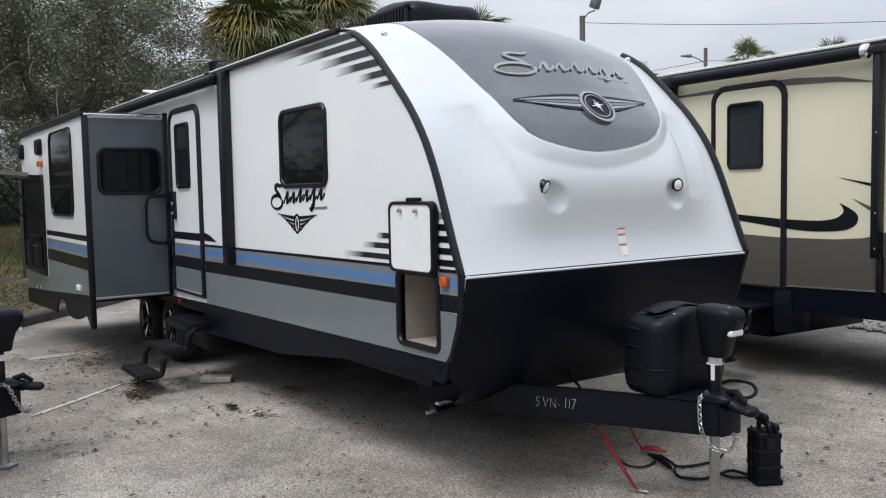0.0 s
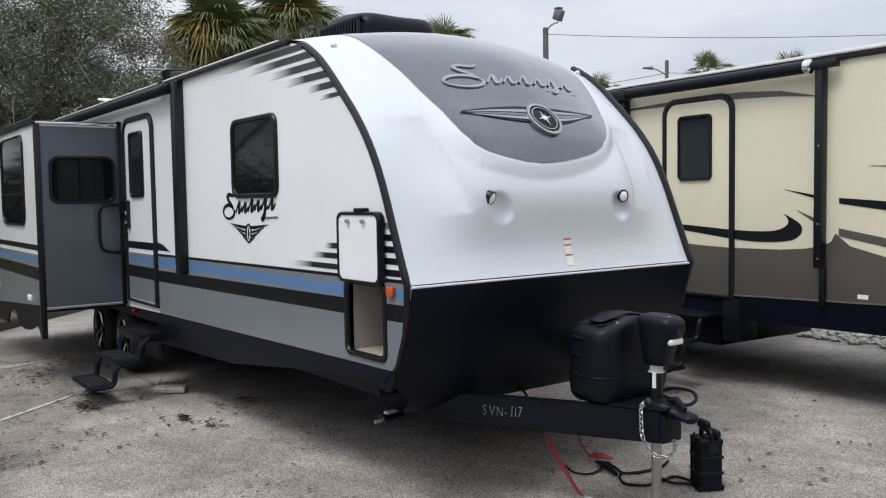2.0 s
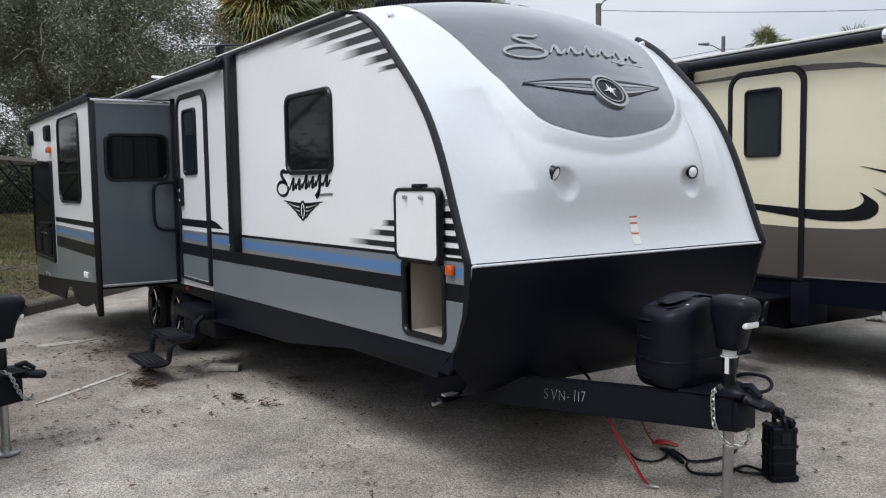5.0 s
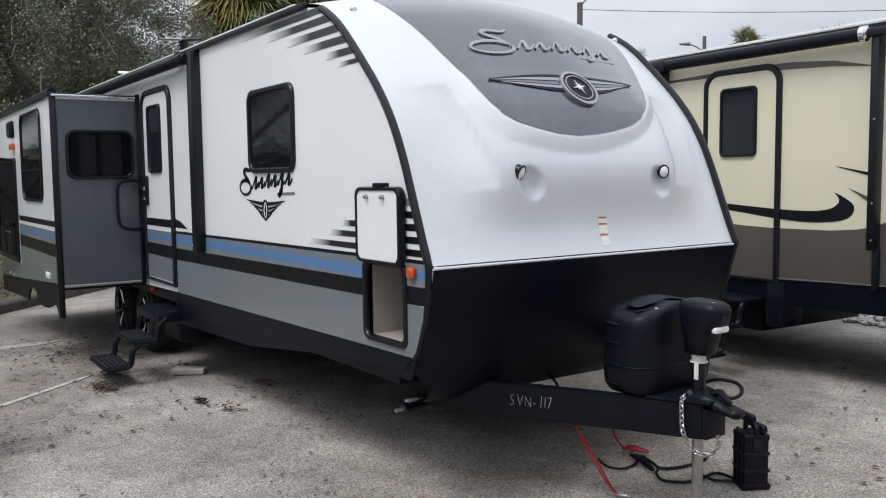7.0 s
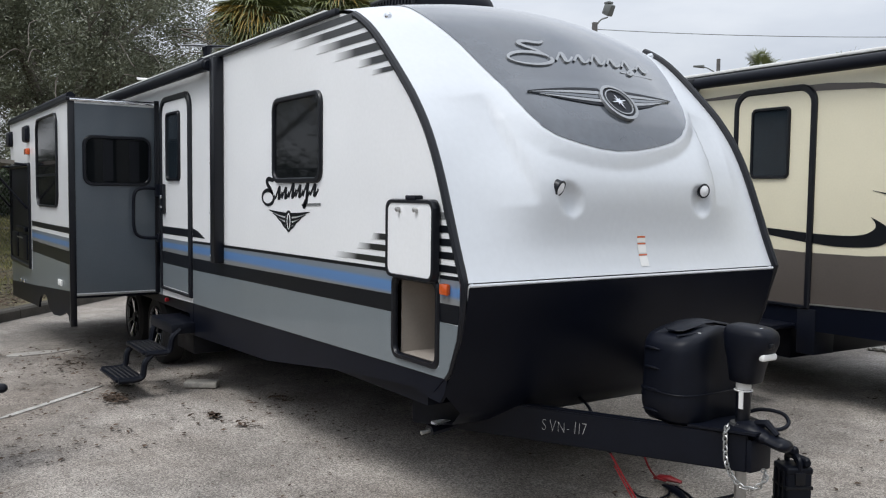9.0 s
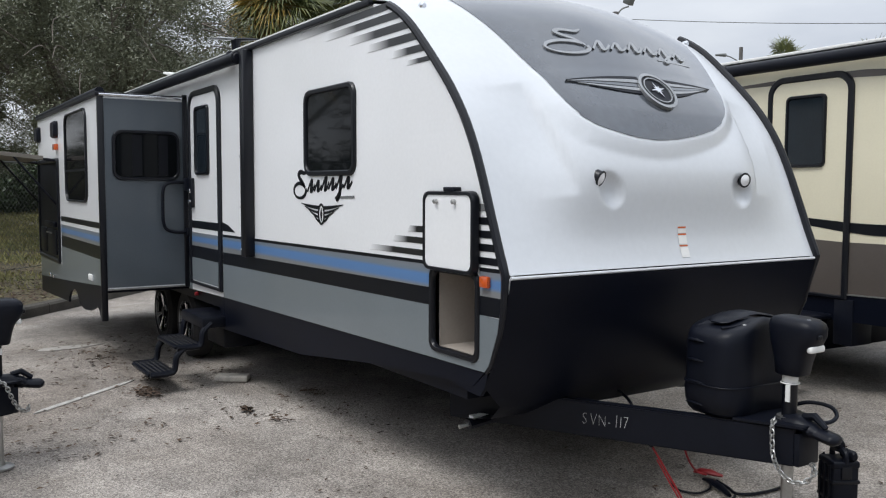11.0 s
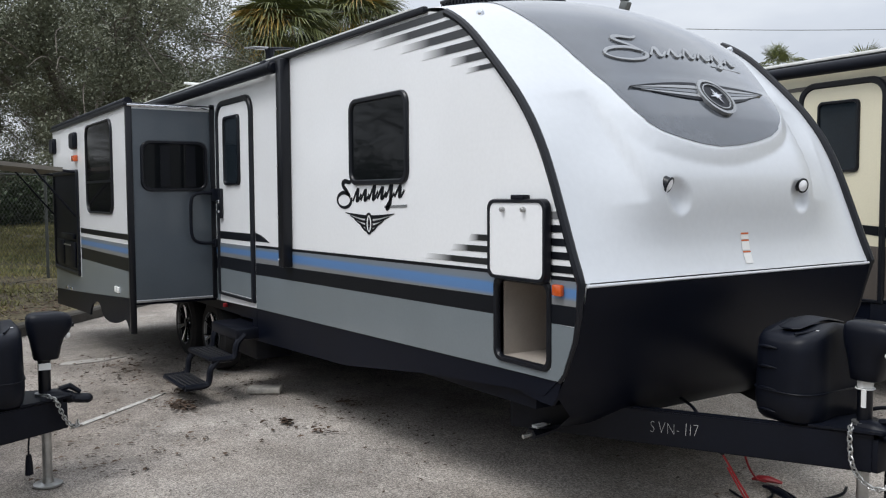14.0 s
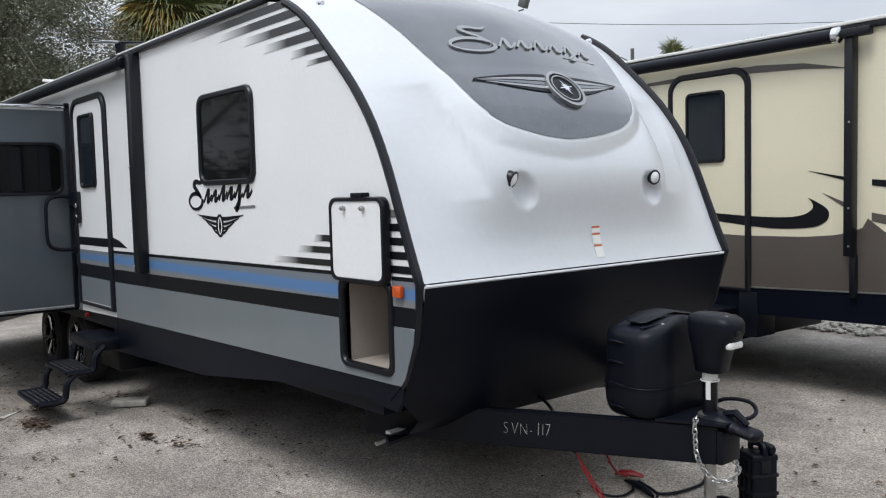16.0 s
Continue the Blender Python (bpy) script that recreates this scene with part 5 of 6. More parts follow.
    hd = part("jack_head", bm, M_BLACK, jk, "black moulded power jack head", smooth=50)
    part("work_light", block(0.775, 0.808, 1.165, 1.275, 0.985, 1.02, 0.012, 3), M_LABEL, hd, "white lamp strip")
    part("switch", block(0.812, 0.832, 1.185, 1.215, 1.05, 1.075, 0.006), M_TRIM, hd)
    bm = bmesh.new()
    lathe(bm, [(0.014, 0.0), (0.012, 0.008)], (0.76, 1.20, 1.135), "z", 12)
    part("button", bm, M_CHROME, hd)
    # cover over the gas bottles
    bm = bmesh.new()
    rows = []
    for z, k in ((0.635, 0.88), (0.655, 0.95), (0.70, 1.0), (0.76, 1.02), (0.80, 1.0), (0.82, 1.0), (0.99, 0.985), (1.03, 0.965), (1.055, 0.91), (1.068, 0.81)):
        ring = []
        for i in range(48):
            a = math.tau * i / 48
            c, s = math.cos(a), math.sin(a)
            px, py = 0.175 * math.copysign(abs(c) ** 0.55, c), 0.305 * math.copysign(abs(s) ** 0.5, s)
            pinch = 1 - 0.16 * max(0, 1 - abs(py) / 0.16)
            zz = z + (0.055 * (1 - abs(py) / 0.305) if z > 1.0 else 0)
            ring.append(bm.verts.new((0.365 + px * k * pinch, 1.235 + py * k, zz - 0.005)))
        rows.append(ring)
    for a, b in zip(rows, rows[1:]):
        for i in range(48):
            bm.faces.new((a[i], a[(i + 1) % 48], b[(i + 1) % 48], b[i]))
    bm.faces.new(rows[0])
    bm.faces.new(rows[-1])
    cv = part("bottle_cover", bm, M_BLACK, root, "black moulded gas bottle cover", smooth=50)
    for z in (0.68, 0.79, 0.90, 1.0):
        bm = bmesh.new()
        tube(bm, [(0.255, 0.945, z - 0.003), (0.29, 0.932, z + 0.003), (0.33, 0.928, z + 0.004), (0.37, 0.931, z)], [0.004, 0.009, 0.009, 0.004], 8, flat=0.8)
        part("vent_lip", bm, M_BLACK, cv, "moulded louvre lip")
    bm = bmesh.new()
    tube(bm, curve_pts([(0.43, 0.985, 1.072), (0.468, 1.10, 1.085), (0.47, 1.24, 1.106), (0.468, 1.37, 1.09), (0.43, 1.485, 1.072)], 5), 0.006, 6)
    part("lid_seam", bm, M_BLACK, cv, "raised edge of the cover's lid")
    bm = bmesh.new()
    tube(bm, [(0.365 + 0.179 * math.copysign(abs(math.cos(a)) ** 0.55, math.cos(a)), 1.235 + 0.311 * math.copysign(abs(math.sin(a)) ** 0.5, math.sin(a)), 0.785) for a in [math.tau * k / 48 for k in range(48)]], 0.004, 6, closed=True)
    part("cover_rib", bm, M_BLACK, cv)
    bm = bmesh.new()
    tube(bm, [(0.36, 1.235 + d, 1.073 + 0.055 * (1 - abs(d) / 0.305)) for d in (-0.21, -0.19, -0.1, -0.03, 0.03, 0.1, 0.19, 0.21)], [0.03, 0.062, 0.07, 0.072, 0.072, 0.07, 0.062, 0.03], 12, flat=0.16)
    part("lid_strap", bm, M_BLACK, cv, "moulded lid of the cover")
    part("cover_clip", block(0.475, 0.49, 1.09, 1.102, 1.07, 1.088), M_LABEL, cv)
    # safety chain hanging in a loop
    hang = [(0.66, 1.11, 0.655), (0.675, 1.07, 0.63), (0.685, 1.06, 0.56), (0.70, 1.05, 0.49), (0.735, 1.05, 0.43), (0.80, 1.05, 0.395), (0.86, 1.07, 0.405), (0.88, 1.11, 0.45), (0.83, 1.16, 0.47)]
    if not jack_label:
        hang = [(0.66, 1.11, 0.655), (0.70, 1.085, 0.63), (0.725, 1.075, 0.57), (0.75, 1.075, 0.51), (0.785, 1.08, 0.465), (0.82, 1.11, 0.45), (0.83, 1.15, 0.47)]
    ch = curve_pts(hang, 3)
    chain = None
    for k, (p, q) in enumerate(zip(ch, ch[1:])):
        mid, d = (p + q) / 2, (q - p).normalized()
        sidev = d.cross(Vector((0, 1, 0.3))).normalized()
        if k % 2:
            sidev = d.cross(sidev).normalized()
        bm = bmesh.new()
        tube(bm, [mid + d * 0.017 * math.cos(t) + sidev * 0.0115 * math.sin(t) for t in [math.tau * i / 10 for i in range(10)]], 0.0042, 5, closed=True)
        if chain is None:
            chain = part("chain", bm, M_STEEL, root, "galvanised safety chain")
        else:
            part("chain_link", bm, M_STEEL, chain)
    if not jack_label:
        return
    bm = bmesh.new()
    tube(bm, curve_pts([(0.58, 1.30, 0.66), (0.66, 1.36, 0.70), (0.76, 1.40, 0.695), (0.81, 1.38, 0.66), (0.80, 1.32, 0.635), (0.73, 1.28, 0.64)], 6), 0.010, 8)
    part("cable", bm, M_BLACK, root, "black wiring cable")
    bm = bmesh.new()
    tube(bm, curve_pts([(-0.10, 1.02, 0.40), (-0.12, 0.98, 0.50), (-0.18, 0.98, 0.58), (-0.34, 1.05, 0.60)], 5), 0.009, 8)
    part("cable", bm, M_BLACK, root)


tongue(trailer)


def chalk_mark():
    rnd = random.Random(3)
    d = Vector((0.74 + 0.9, 1.165 - 0.27, 0)).normalized()
    n = Vector((d.y, -d.x, 0))
    along = 0.805
    for ch, adv in zip("SVN-117", (0.043, 0.046, 0.052, 0.03, 0.026, 0.026, 0.04)):
        cu = bpy.data.curves.new("chalk", "FONT")
        cu.body = ch
        cu.size, cu.extrude, cu.offset = 0.072 + rnd.uniform(-0.006, 0.006), 0.0005, -0.002
        tmp = new("chalk_tmp", cu)
        me = bpy.data.meshes.new_from_object(tmp.evaluated_get(bpy.context.evaluated_depsgraph_get()))
        bpy.data.objects.remove(tmp)
        me.transform(Matrix.Rotation(radians(rnd.uniform(-9, 2)), 4, "Z") @ Matrix.Diagonal((0.92, 1.32, 1, 1)))
        p = Vector((-0.9, 0.27, 0)) + d * along + n * 0.0315
        me.transform(Matrix(((d.x, 0, n.x, p.x), (d.y, 0, n.y, p.y), (0, 1, 0, 0.505 + rnd.uniform(-0.004, 0.004)), (0, 0, 0, 1))))
        me.materials.append(M_CHALK)
        ob = new("chalk_letter", me)
        ob.parent = trailer
        ob["label"] = "hand-chalked white letter on the tongue rail"
        along += adv


chalk_mark()


# ---- neighbouring cream trailer ----
def cream_trailer():
    ang = -math.atan(0.06)
    root = thing("travel_trailer", Matrix.Translation((-1.67, 4.34, 0)) @ Matrix.Rotation(ang, 4, "Z"), "cream and brown travel trailer with black trim", "trailer", "parked trailers")
    L0, L1, top = -6.4, 4.6, 2.93
    w = part("side_wall", block(L0, L1, 0.0, 0.05, 0.82, top), M_CREAM, root, "cream fibreglass side wall")
    part("side_wall", block(L0, L1, 2.39, 2.44, 0.82, top), M_CREAM, root)
    part("end_wall", block(L0 - 0.05, L0, 0.0, 2.44, 0.82, top), M_CREAM, root)
    part("end_wall", block(L1, L1 + 0.05, 0.0, 2.44, 0.82, top), M_CREAM, root)
    part("floor_pan", block(L0, L1, 0.035, 2.39, 0.66, 0.82), M_SKIRT, root, "black underbody")
    bm = bmesh.new()
    rows = [[bm.verts.new((x, -0.01 + 2.46 * j / 14, top + 0.10 * (1 - abs(j / 7 - 1) ** 2.2))) for j in range(15)] for x in (L0, -3, 0, 2, L1)]
    for a, b in zip(rows, rows[1:]):
        for j in range(14):
            bm.faces.new((a[j], b[j], b[j + 1], a[j + 1]))
    part("roof", bm, M_ROOF, root, "white rubber roof")

    def plate(pts, mat, name="belt_stripe", lab="", w1=0.003):
        bm = bmesh.new()
        if name == "swoosh" and len(pts) > 8:
            ring = [(u, v, 0) for u, v in pts]
            k = max(range(len(pts)), key=lambda i: pts[i][1] if 0.9 < pts[i][0] < 1.3 else -1)
            a, b = curve_pts(ring[:k + 1], 5), curve_pts(ring[k:] + ring[:1], 5)
            pts = [(p.x, p.y) for p in a + b[1:-1]]
        prism(bm, pts, -0.002, w1, side)
        return part(name, bm, mat, root, lab)

    # brown lower part with a swept upper edge
    low = [(L0, 0.82), (0.70, 0.865), (L1, 0.99), (L1, 1.01)]
    edge = [(3.4, 1.18), (2.6, 1.24), (2.15, 1.295), (1.85, 1.37), (1.72, 1.47), (1.68, 1.40), (1.6, 1.365), (1.45, 1.335), (1.2, 1.315), (0.75, 1.312), (0.3, 1.325), (-0.3, 1.37), (-1.2, 1.44), (L0, 1.5)]
    plate(low + edge, M_BROWN, "brown_panel", "dark brown swept lower panel")
    # swooshes
    plate([(-1.6, 1.64), (-0.6, 1.575), (0.1, 1.522), (0.65, 1.482), (1.0, 1.472), (1.18, 1.49), (1.265, 1.535), (1.275, 1.58), (1.235, 1.63), (1.31, 1.595), (1.39, 1.545), (1.41, 1.495), (1.38, 1.44), (1.27, 1.395), (1.0, 1.378), (0.72, 1.395), (0.1, 1.468), (-0.6, 1.53)], M_BAND, "swoosh", "black hooked swoosh stripe", 0.005)
    plate([(1.235, 1.845), (1.62, 1.775), (1.62, 1.74)], M_BAND, "swoosh", "thin dark stripe", 0.005)
    plate([(1.75, 1.765), (2.5, 1.71), (3.4, 1.62), (3.4, 1.56), (2.4, 1.63), (1.75, 1.72)], M_BAND, "swoosh", "thin dark stripe", 0.005)
    plate([(1.36, 1.665), (1.62, 1.56), (1.62, 1.49), (1.56, 1.54)], M_BROWN, "swoosh", "brown curved stripe", 0.005)
    plate([(1.75, 1.515), (2.4, 1.40), (3.2, 1.30), (3.2, 1.22), (2.4, 1.33), (1.75, 1.45)], M_BROWN, "swoosh", "brown curved stripe", 0.005)
    plate([(2.0, 2.02), (3.4, 1.98), (3.4, 1.94)], M_BAND, "swoosh", "thin dark stripe", 0.005)
    plate([(-1.2, 2.70), (0.2, 2.74), (0.8, 2.735), (1.2, 2.70), (1.6, 2.61), (1.2, 2.655), (0.7, 2.68), (0.2, 2.69)], M_BROWN, "swoosh", "brown stripe below the roof", 0.005)
    d = entry_door(root, side, -0.15, 0.715, 0.83, 2.75, M_CREAM, (0.055, 0.465, 1.945, 2.575), M_GLASSB)
    for pts, mat in (([(-0.09, 0.86), (0.66, 0.86), (0.66, 1.312), (0.3, 1.325), (-0.09, 1.352)], M_BROWN), ([(-0.09, 1.535), (0.3, 1.507), (0.66, 1.482), (0.66, 1.40), (0.3, 1.444), (-0.09, 1.488)], M_BAND)):
        bm = bmesh.new()
        prism(bm, pts, 0.012, 0.0175, side)
        part("belt_stripe", bm, mat, d)
    part("door_latch", block(-0.085, -0.01, -0.055, -0.012, 1.70, 1.82, 0.01), M_TRIM, d)
    # silver skid line and dark step well
    bm = bmesh.new()
    prism(bm, [(0.715, 0.865), (L1, 0.99), (L1, 1.002), (0.715, 0.877)], -0.002, 0.014, side)
    part("moulding", bm, M_STEEL, root, "bright bottom moulding")
    part("moulding", block(L0, -0.15, -0.02, 0.0, 0.835, 0.85, 0.004), M_STEEL, root)
    part("skirt", block(L0, L1, 2.40, 2.43, 0.60, 0.835), M_SKIRT, root)
    bm = bmesh.new()
    prism(bm, [(L0, 0.62), (0.6, 0.64), (L1, 0.72), (L1, 0.99), (0.715, 0.866), (0.68, 0.838), (L0, 0.83)], -0.03, 0.006, side)
    part("skirt", bm, M_SKIRT, root, "black skirt")
    # awning roller, arm and rail
    bm = bmesh.new()
    tube(bm, [(-0.58, -0.10, 2.858), (1.52, -0.10, 2.858)], 0.054, 14)
    part("awning_roller", bm, M_BLACK, root, "rolled black awning")
    bm = bmesh.new()
    tube(bm, [(1.50, -0.10, 2.858), (1.545, -0.10, 2.858), (1.56, -0.10, 2.858)], [0.062, 0.062, 0.04], 14)
    part("roller_end", bm, M_CHROME, root, "bright roller end cap")
    ar = part("awning_arm", block(1.575, 1.640, -0.095, -0.004, 1.18, 2.86, 0.008), M_TRIM, root, "black awning arm")
    part("arm_foot", block(1.60, 1.648, -0.05, -0.004, 0.86, 1.19, 0.006), M_TRIM, ar)
    ar2 = part("awning_arm", block(-0.72, -0.60, -0.095, -0.004, 1.18, 2.86, 0.008), M_TRIM, root, "black awning arm")
    part("arm_head", block(-0.78, -0.54, -0.16, -0.04, 2.79, 2.91, 0.02), M_TRIM, ar2)
    part("arm_head", block(1.50, 1.78, -0.12, -0.05, 2.83, 2.895, 0.012), M_TRIM, ar)
    for z in (1.26, 1.55, 2.2):
        bm = bmesh.new()
        lathe(bm, [(0.009, 0.0), (0.007, -0.005)], (1.618, -0.095, z), "y", 10)
        part("rivet", bm, M_STEEL, ar)
    part("roof_rail", block(L0, L1, -0.03, 0.0, 2.89, 2.935, 0.006), M_TRIM, root, "black roof edge rail")
    part("roof_rail", block(L0, L1, -0.045, 0.02, 2.935, 2.965, 0.010), M_ROOF, root, "white roof edge moulding")
    part("plate_label", block(1.92, 2.01, -0.006, 0.0, 0.945, 0.98), M_LABEL, root, "small white label")
    # roof unit and post far along
    bm = bmesh.new()
    box(bm, 2.35, 3.6, 0.9, 1.6, 3.0, 3.22, 0.09, 4)
    part("air_conditioner", bm, M_BLACK, root, "black rooftop air conditioner")
    part("roof_post", block(1.95, 2.10, 0.35, 0.5, 2.95, 3.16, 0.02), M_BLACK, root)
    # wheels, step and stand
    for x in (-2.6, -1.75):
        for y in (0.27, 2.17):
            bm = bmesh.new()
            lathe(bm, [(0.05, -0.08), (0.22, -0.09), (0.30, -0.11), (0.36, -0.05), (0.36, 0.05), (0.30, 0.11)], (x, y, 0.36), "y", 28)
            part("wheel", bm, M_TYRE, root, "black tyre")
    st = part("entry_step", block(-0.05, 0.58, -0.30, 0.1, 0.65, 0.69, 0.015), M_BLACK, root, "black metal entry step")
    part("tread", block(-0.05, 0.58, -0.52, -0.28, 0.44, 0.47, 0.012), M_BLACK, st)
    part("tread", block(-0.05, 0.58, -0.76, -0.50, 0.21, 0.24, 0.012), M_BLACK, st)
    for x in (-0.04, 0.56):
        bm = bmesh.new()
        tube(bm, curve_pts([(x, -0.05, 0.68), (x, -0.28, 0.65), (x, -0.34, 0.48), (x, -0.5, 0.44), (x, -0.55, 0.26), (x, -0.74, 0.22)], 5), 0.022, 8)
        part("step_arm", bm, M_BLACK, st)
    part("step_mount", block(0.60, 0.78, -0.02, 0.25, 0.44, 0.83, 0.01), M_BLACK, root, "black step mounting box")
    # dark box added behind the step, where deep shade lies
    part("holding_tank", block(-2.6, 0.2, 0.45, 2.0, 0.27, 0.66, 0.03), M_SKIRT, root, "black tank added under the floor")
    part("landing_leg", block(4.0, 4.15, 0.4, 0.55, 0.0, 0.64, 0.01), M_BLACK, root)
    part("landing_leg", block(4.0, 4.15, 1.9, 2.05, 0.0, 0.64, 0.01), M_BLACK, root)


cream_trailer()


# ---- trailer whose tongue reaches in from the other side ----
def tongue_trailer():
    local = Matrix.Translation((-2.70, -1.93, -0.08)) @ Matrix.Rotation(radians(88), 4, "Z") @ Matrix.Translation((-0.66, -1.22, 0))
    root = thing("travel_trailer", local, "black trailer tongue with gas bottle cover and power jack", "trailer", "parked trailers")
    tongue(root, False, 0.08)
    part("paper_tag", block(0.625, 0.695, 1.18, 1.19, 0.80, 0.84), M_LABEL, root)
    bm = bmesh.new()
    nose_line = [(-6.6, 0.75), (-0.55, 0.75), (-0.36, 0.95), (-0.30, 1.33), (-0.42, 1.7), (-0.68, 2.1), (-1.05, 2.5), (-1.4, 2.72), (-1.8, 2.8), (-6.6, 2.8)]
    prism(bm, nose_line, 0.0, 2.44, lambda u, v, w: Vector((u, w, v)))
    part("body", bm, M_WHITE, root, "white trailer body with a sloping nose")
    for x in (-3.4, -4.3):
        for y in (0.15, 2.29):
            bm = bmesh.new()
            lathe(bm, [(0.05, -0.08), (0.30, -0.11), (0.36, -0.05), (0.36, 0.05), (0.30, 0.11)], (x, y, 0.44), "y", 24)
            part("wheel", bm, M_TYRE, root)
    part("chassis_rail", block(-6.5, -0.8, 0.3, 0.4, 0.42, 0.75), M_BLACK, root)
    part("chassis_rail", block(-6.5, -0.8, 2.04, 2.14, 0.42, 0.75), M_BLACK, root)
    bm = bmesh.new()
    tube(bm, curve_pts([(0.56, 1.14, 0.45), (0.55, 1.13, 0.36), (0.55, 1.13, 0.30)], 4), 0.006, 6)
    pl = part("plug_cable", bm, M_BLACK, root)
    bm = bmesh.new()
    tube(bm, [(0.55, 1.13, 0.31), (0.55, 1.13, 0.27), (0.55, 1.13, 0.19)], [0.014, 0.02, 0.024], 10)
    part("plug", bm, M_BLACK, pl, "black trailer plug")


tongue_trailer()


# ---- loose things on the ground ----
def power_case():
    m = Matrix.Translation((0.57, 1.80, 0)) @ Matrix.Rotation(radians(-28), 4, "Z") @ Matrix.Diagonal((0.68, 0.72, 0.98, 1))
    root = thing("power_case", m, "black portable battery case standing on the asphalt", "battery case")
    part("case_body", block(-0.11, 0.11, -0.10, 0.10, 0.0, 0.30, 0.018, 3), M_BLACK, root)
    part("case_lid", block(-0.115, 0.115, -0.105, 0.105, 0.285, 0.325, 0.014, 3), M_BLACK, root)
    for x in (-0.07, 0.0, 0.07):
        part("rib", block(x - 0.012, x + 0.012, -0.112, -0.095, 0.03, 0.30, 0.005), M_BLACK, root)
    part("foot", block(-0.12, 0.12, -0.115, 0.115, 0.0, 0.035, 0.01), M_BLACK, root)
    bm = bmesh.new()
    tube(bm, curve_pts([(-0.10, 0, 0.31), (-0.095, 0, 0.36), (0.0, 0, 0.375), (0.095, 0, 0.36), (0.10, 0, 0.31)], 5), 0.022, 8)
    part("handle", bm, M_BLACK, root)
    bm = bmesh.new()
    tube(bm, curve_pts([(-0.11, -0.06, 0.33), (-0.15, -0.07, 0.28), (-0.155, -0.07, 0.12), (-0.12, -0.07, 0.06)], 5), 0.008, 6)
    part("side_cord", bm, M_BLACK, root)
    for z in (0.10, 0.20):
        part("band", block(-0.118, 0.118, -0.108, 0.108, z, z + 0.022, 0.008), M_TRIM, root)
    for x0, y0, z0 in ((-0.02, -0.02, 0.40), (0.07, 0.03, 0.355)):
        bm = bmesh.new()
        tube(bm, [(x0 - 0.07, y0, z0), (x0 + 0.05, y0 + 0.02, z0), (x0 + 0.065, y0 + 0.02, z0)], [0.03, 0.03, 0.02], 10)
        part("clamp", bm, M_BLACK, root, "black cable clamp stowed on top")
    part("latch", block(0.108, 0.122, -0.04, 0.04, 0.23, 0.30, 0.005), M_TRIM, root)


power_case()


def cords():
    root = thing("jumper_cables", Matrix.Identity(4), "red and black charging cables lying on the asphalt", "cable")

    def lead(name, ctrl, r, mat, label=""):
        bm = bmesh.new()
        tube(bm, curve_pts(ctrl, 6), r, 6)
        part(name, bm, mat, root, label)

    lead("black_cord", [(0.085, 0.795, 0.50), (0.105, 0.828, 0.44), (0.121, 0.852, 0.417)], 0.007, M_BLACK)
    lead("red_wire", [(0.118, 0.85, 0.42), (0.144, 0.888, 0.342), (0.166, 0.922, 0.271), (0.188, 0.954, 0.207), (0.226, 1.013, 0.08), (0.25, 1.05, 0.02)], 0.0065, M_RED)
    lead("red_wire", [(0.135, 0.87, 0.35), (0.165, 0.918, 0.25), (0.20, 0.965, 0.15), (0.235, 1.02, 0.05), (0.255, 1.06, 0.014)], 0.005, M_RED)
    lead("wire_clip", [(0.245, 1.045, 0.022), (0.262, 1.068, 0.012), (0.285, 1.09, 0.010)], 0.008, M_STEEL)
    lead("black_cord", [(-0.257, 1.403, 0.012), (-0.18, 1.37, 0.010), (-0.112, 1.354, 0.010), (-0.041, 1.405, 0.010), (-0.057, 1.525, 0.012), (-0.12, 1.60, 0.02)], 0.007, M_BLACK)
    lead("black_cord", [(-0.175, 1.40, 0.44), (-0.19, 1.43, 0.32), (-0.20, 1.455, 0.25)], 0.0065, M_BLACK)
    lead("red_wire", [(-0.20, 1.45, 0.262), (-0.20, 1.475, 0.197), (-0.20, 1.516, 0.127), (-0.20, 1.581, 0.06), (-0.18, 1.64, 0.035)], 0.0065, M_RED)
    for ctrl, rad, mat, lab in (([(-0.29, 1.66, 0.02), (-0.25, 1.67, 0.035), (-0.19, 1.685, 0.04), (-0.12, 1.715, 0.03)], [0.012, 0.026, 0.028, 0.012], M_RED, "red plastic clamp"),
                                ([(-0.17, 1.605, 0.02), (-0.10, 1.585, 0.03), (0.0, 1.55, 0.03), (0.10, 1.505, 0.02)], [0.012, 0.024, 0.026, 0.014], M_BLACK, "black plastic clamp")):
        bm = bmesh.new()
        tube(bm, ctrl, rad, 8, flat=0.7)
        part("clamp", bm, mat, root, lab)
    lead("black_cord", [(-0.109, 1.646, 0.02), (0.0, 1.62, 0.012), (0.085, 1.589, 0.010), (0.143, 1.693, 0.010), (0.156, 1.882, 0.010), (0.108, 2.009, 0.010)], 0.009, M_BLACK)
    lead("black_cord", [(0.10, 1.55, 0.012), (0.133, 1.50, 0.010), (0.228, 1.44, 0.010), (0.30, 1.48, 0.010), (0.342, 1.542, 0.010), (0.342, 1.682, 0.010), (0.35, 1.787, 0.012), (0.47, 1.79, 0.014)], 0.009, M_BLACK)
    lead("black_cord", [(0.30, 1.70, 0.010), (0.36, 1.66, 0.022), (0.42, 1.68, 0.012), (0.50, 1.76, 0.012)], 0.009, M_BLACK)


cords()


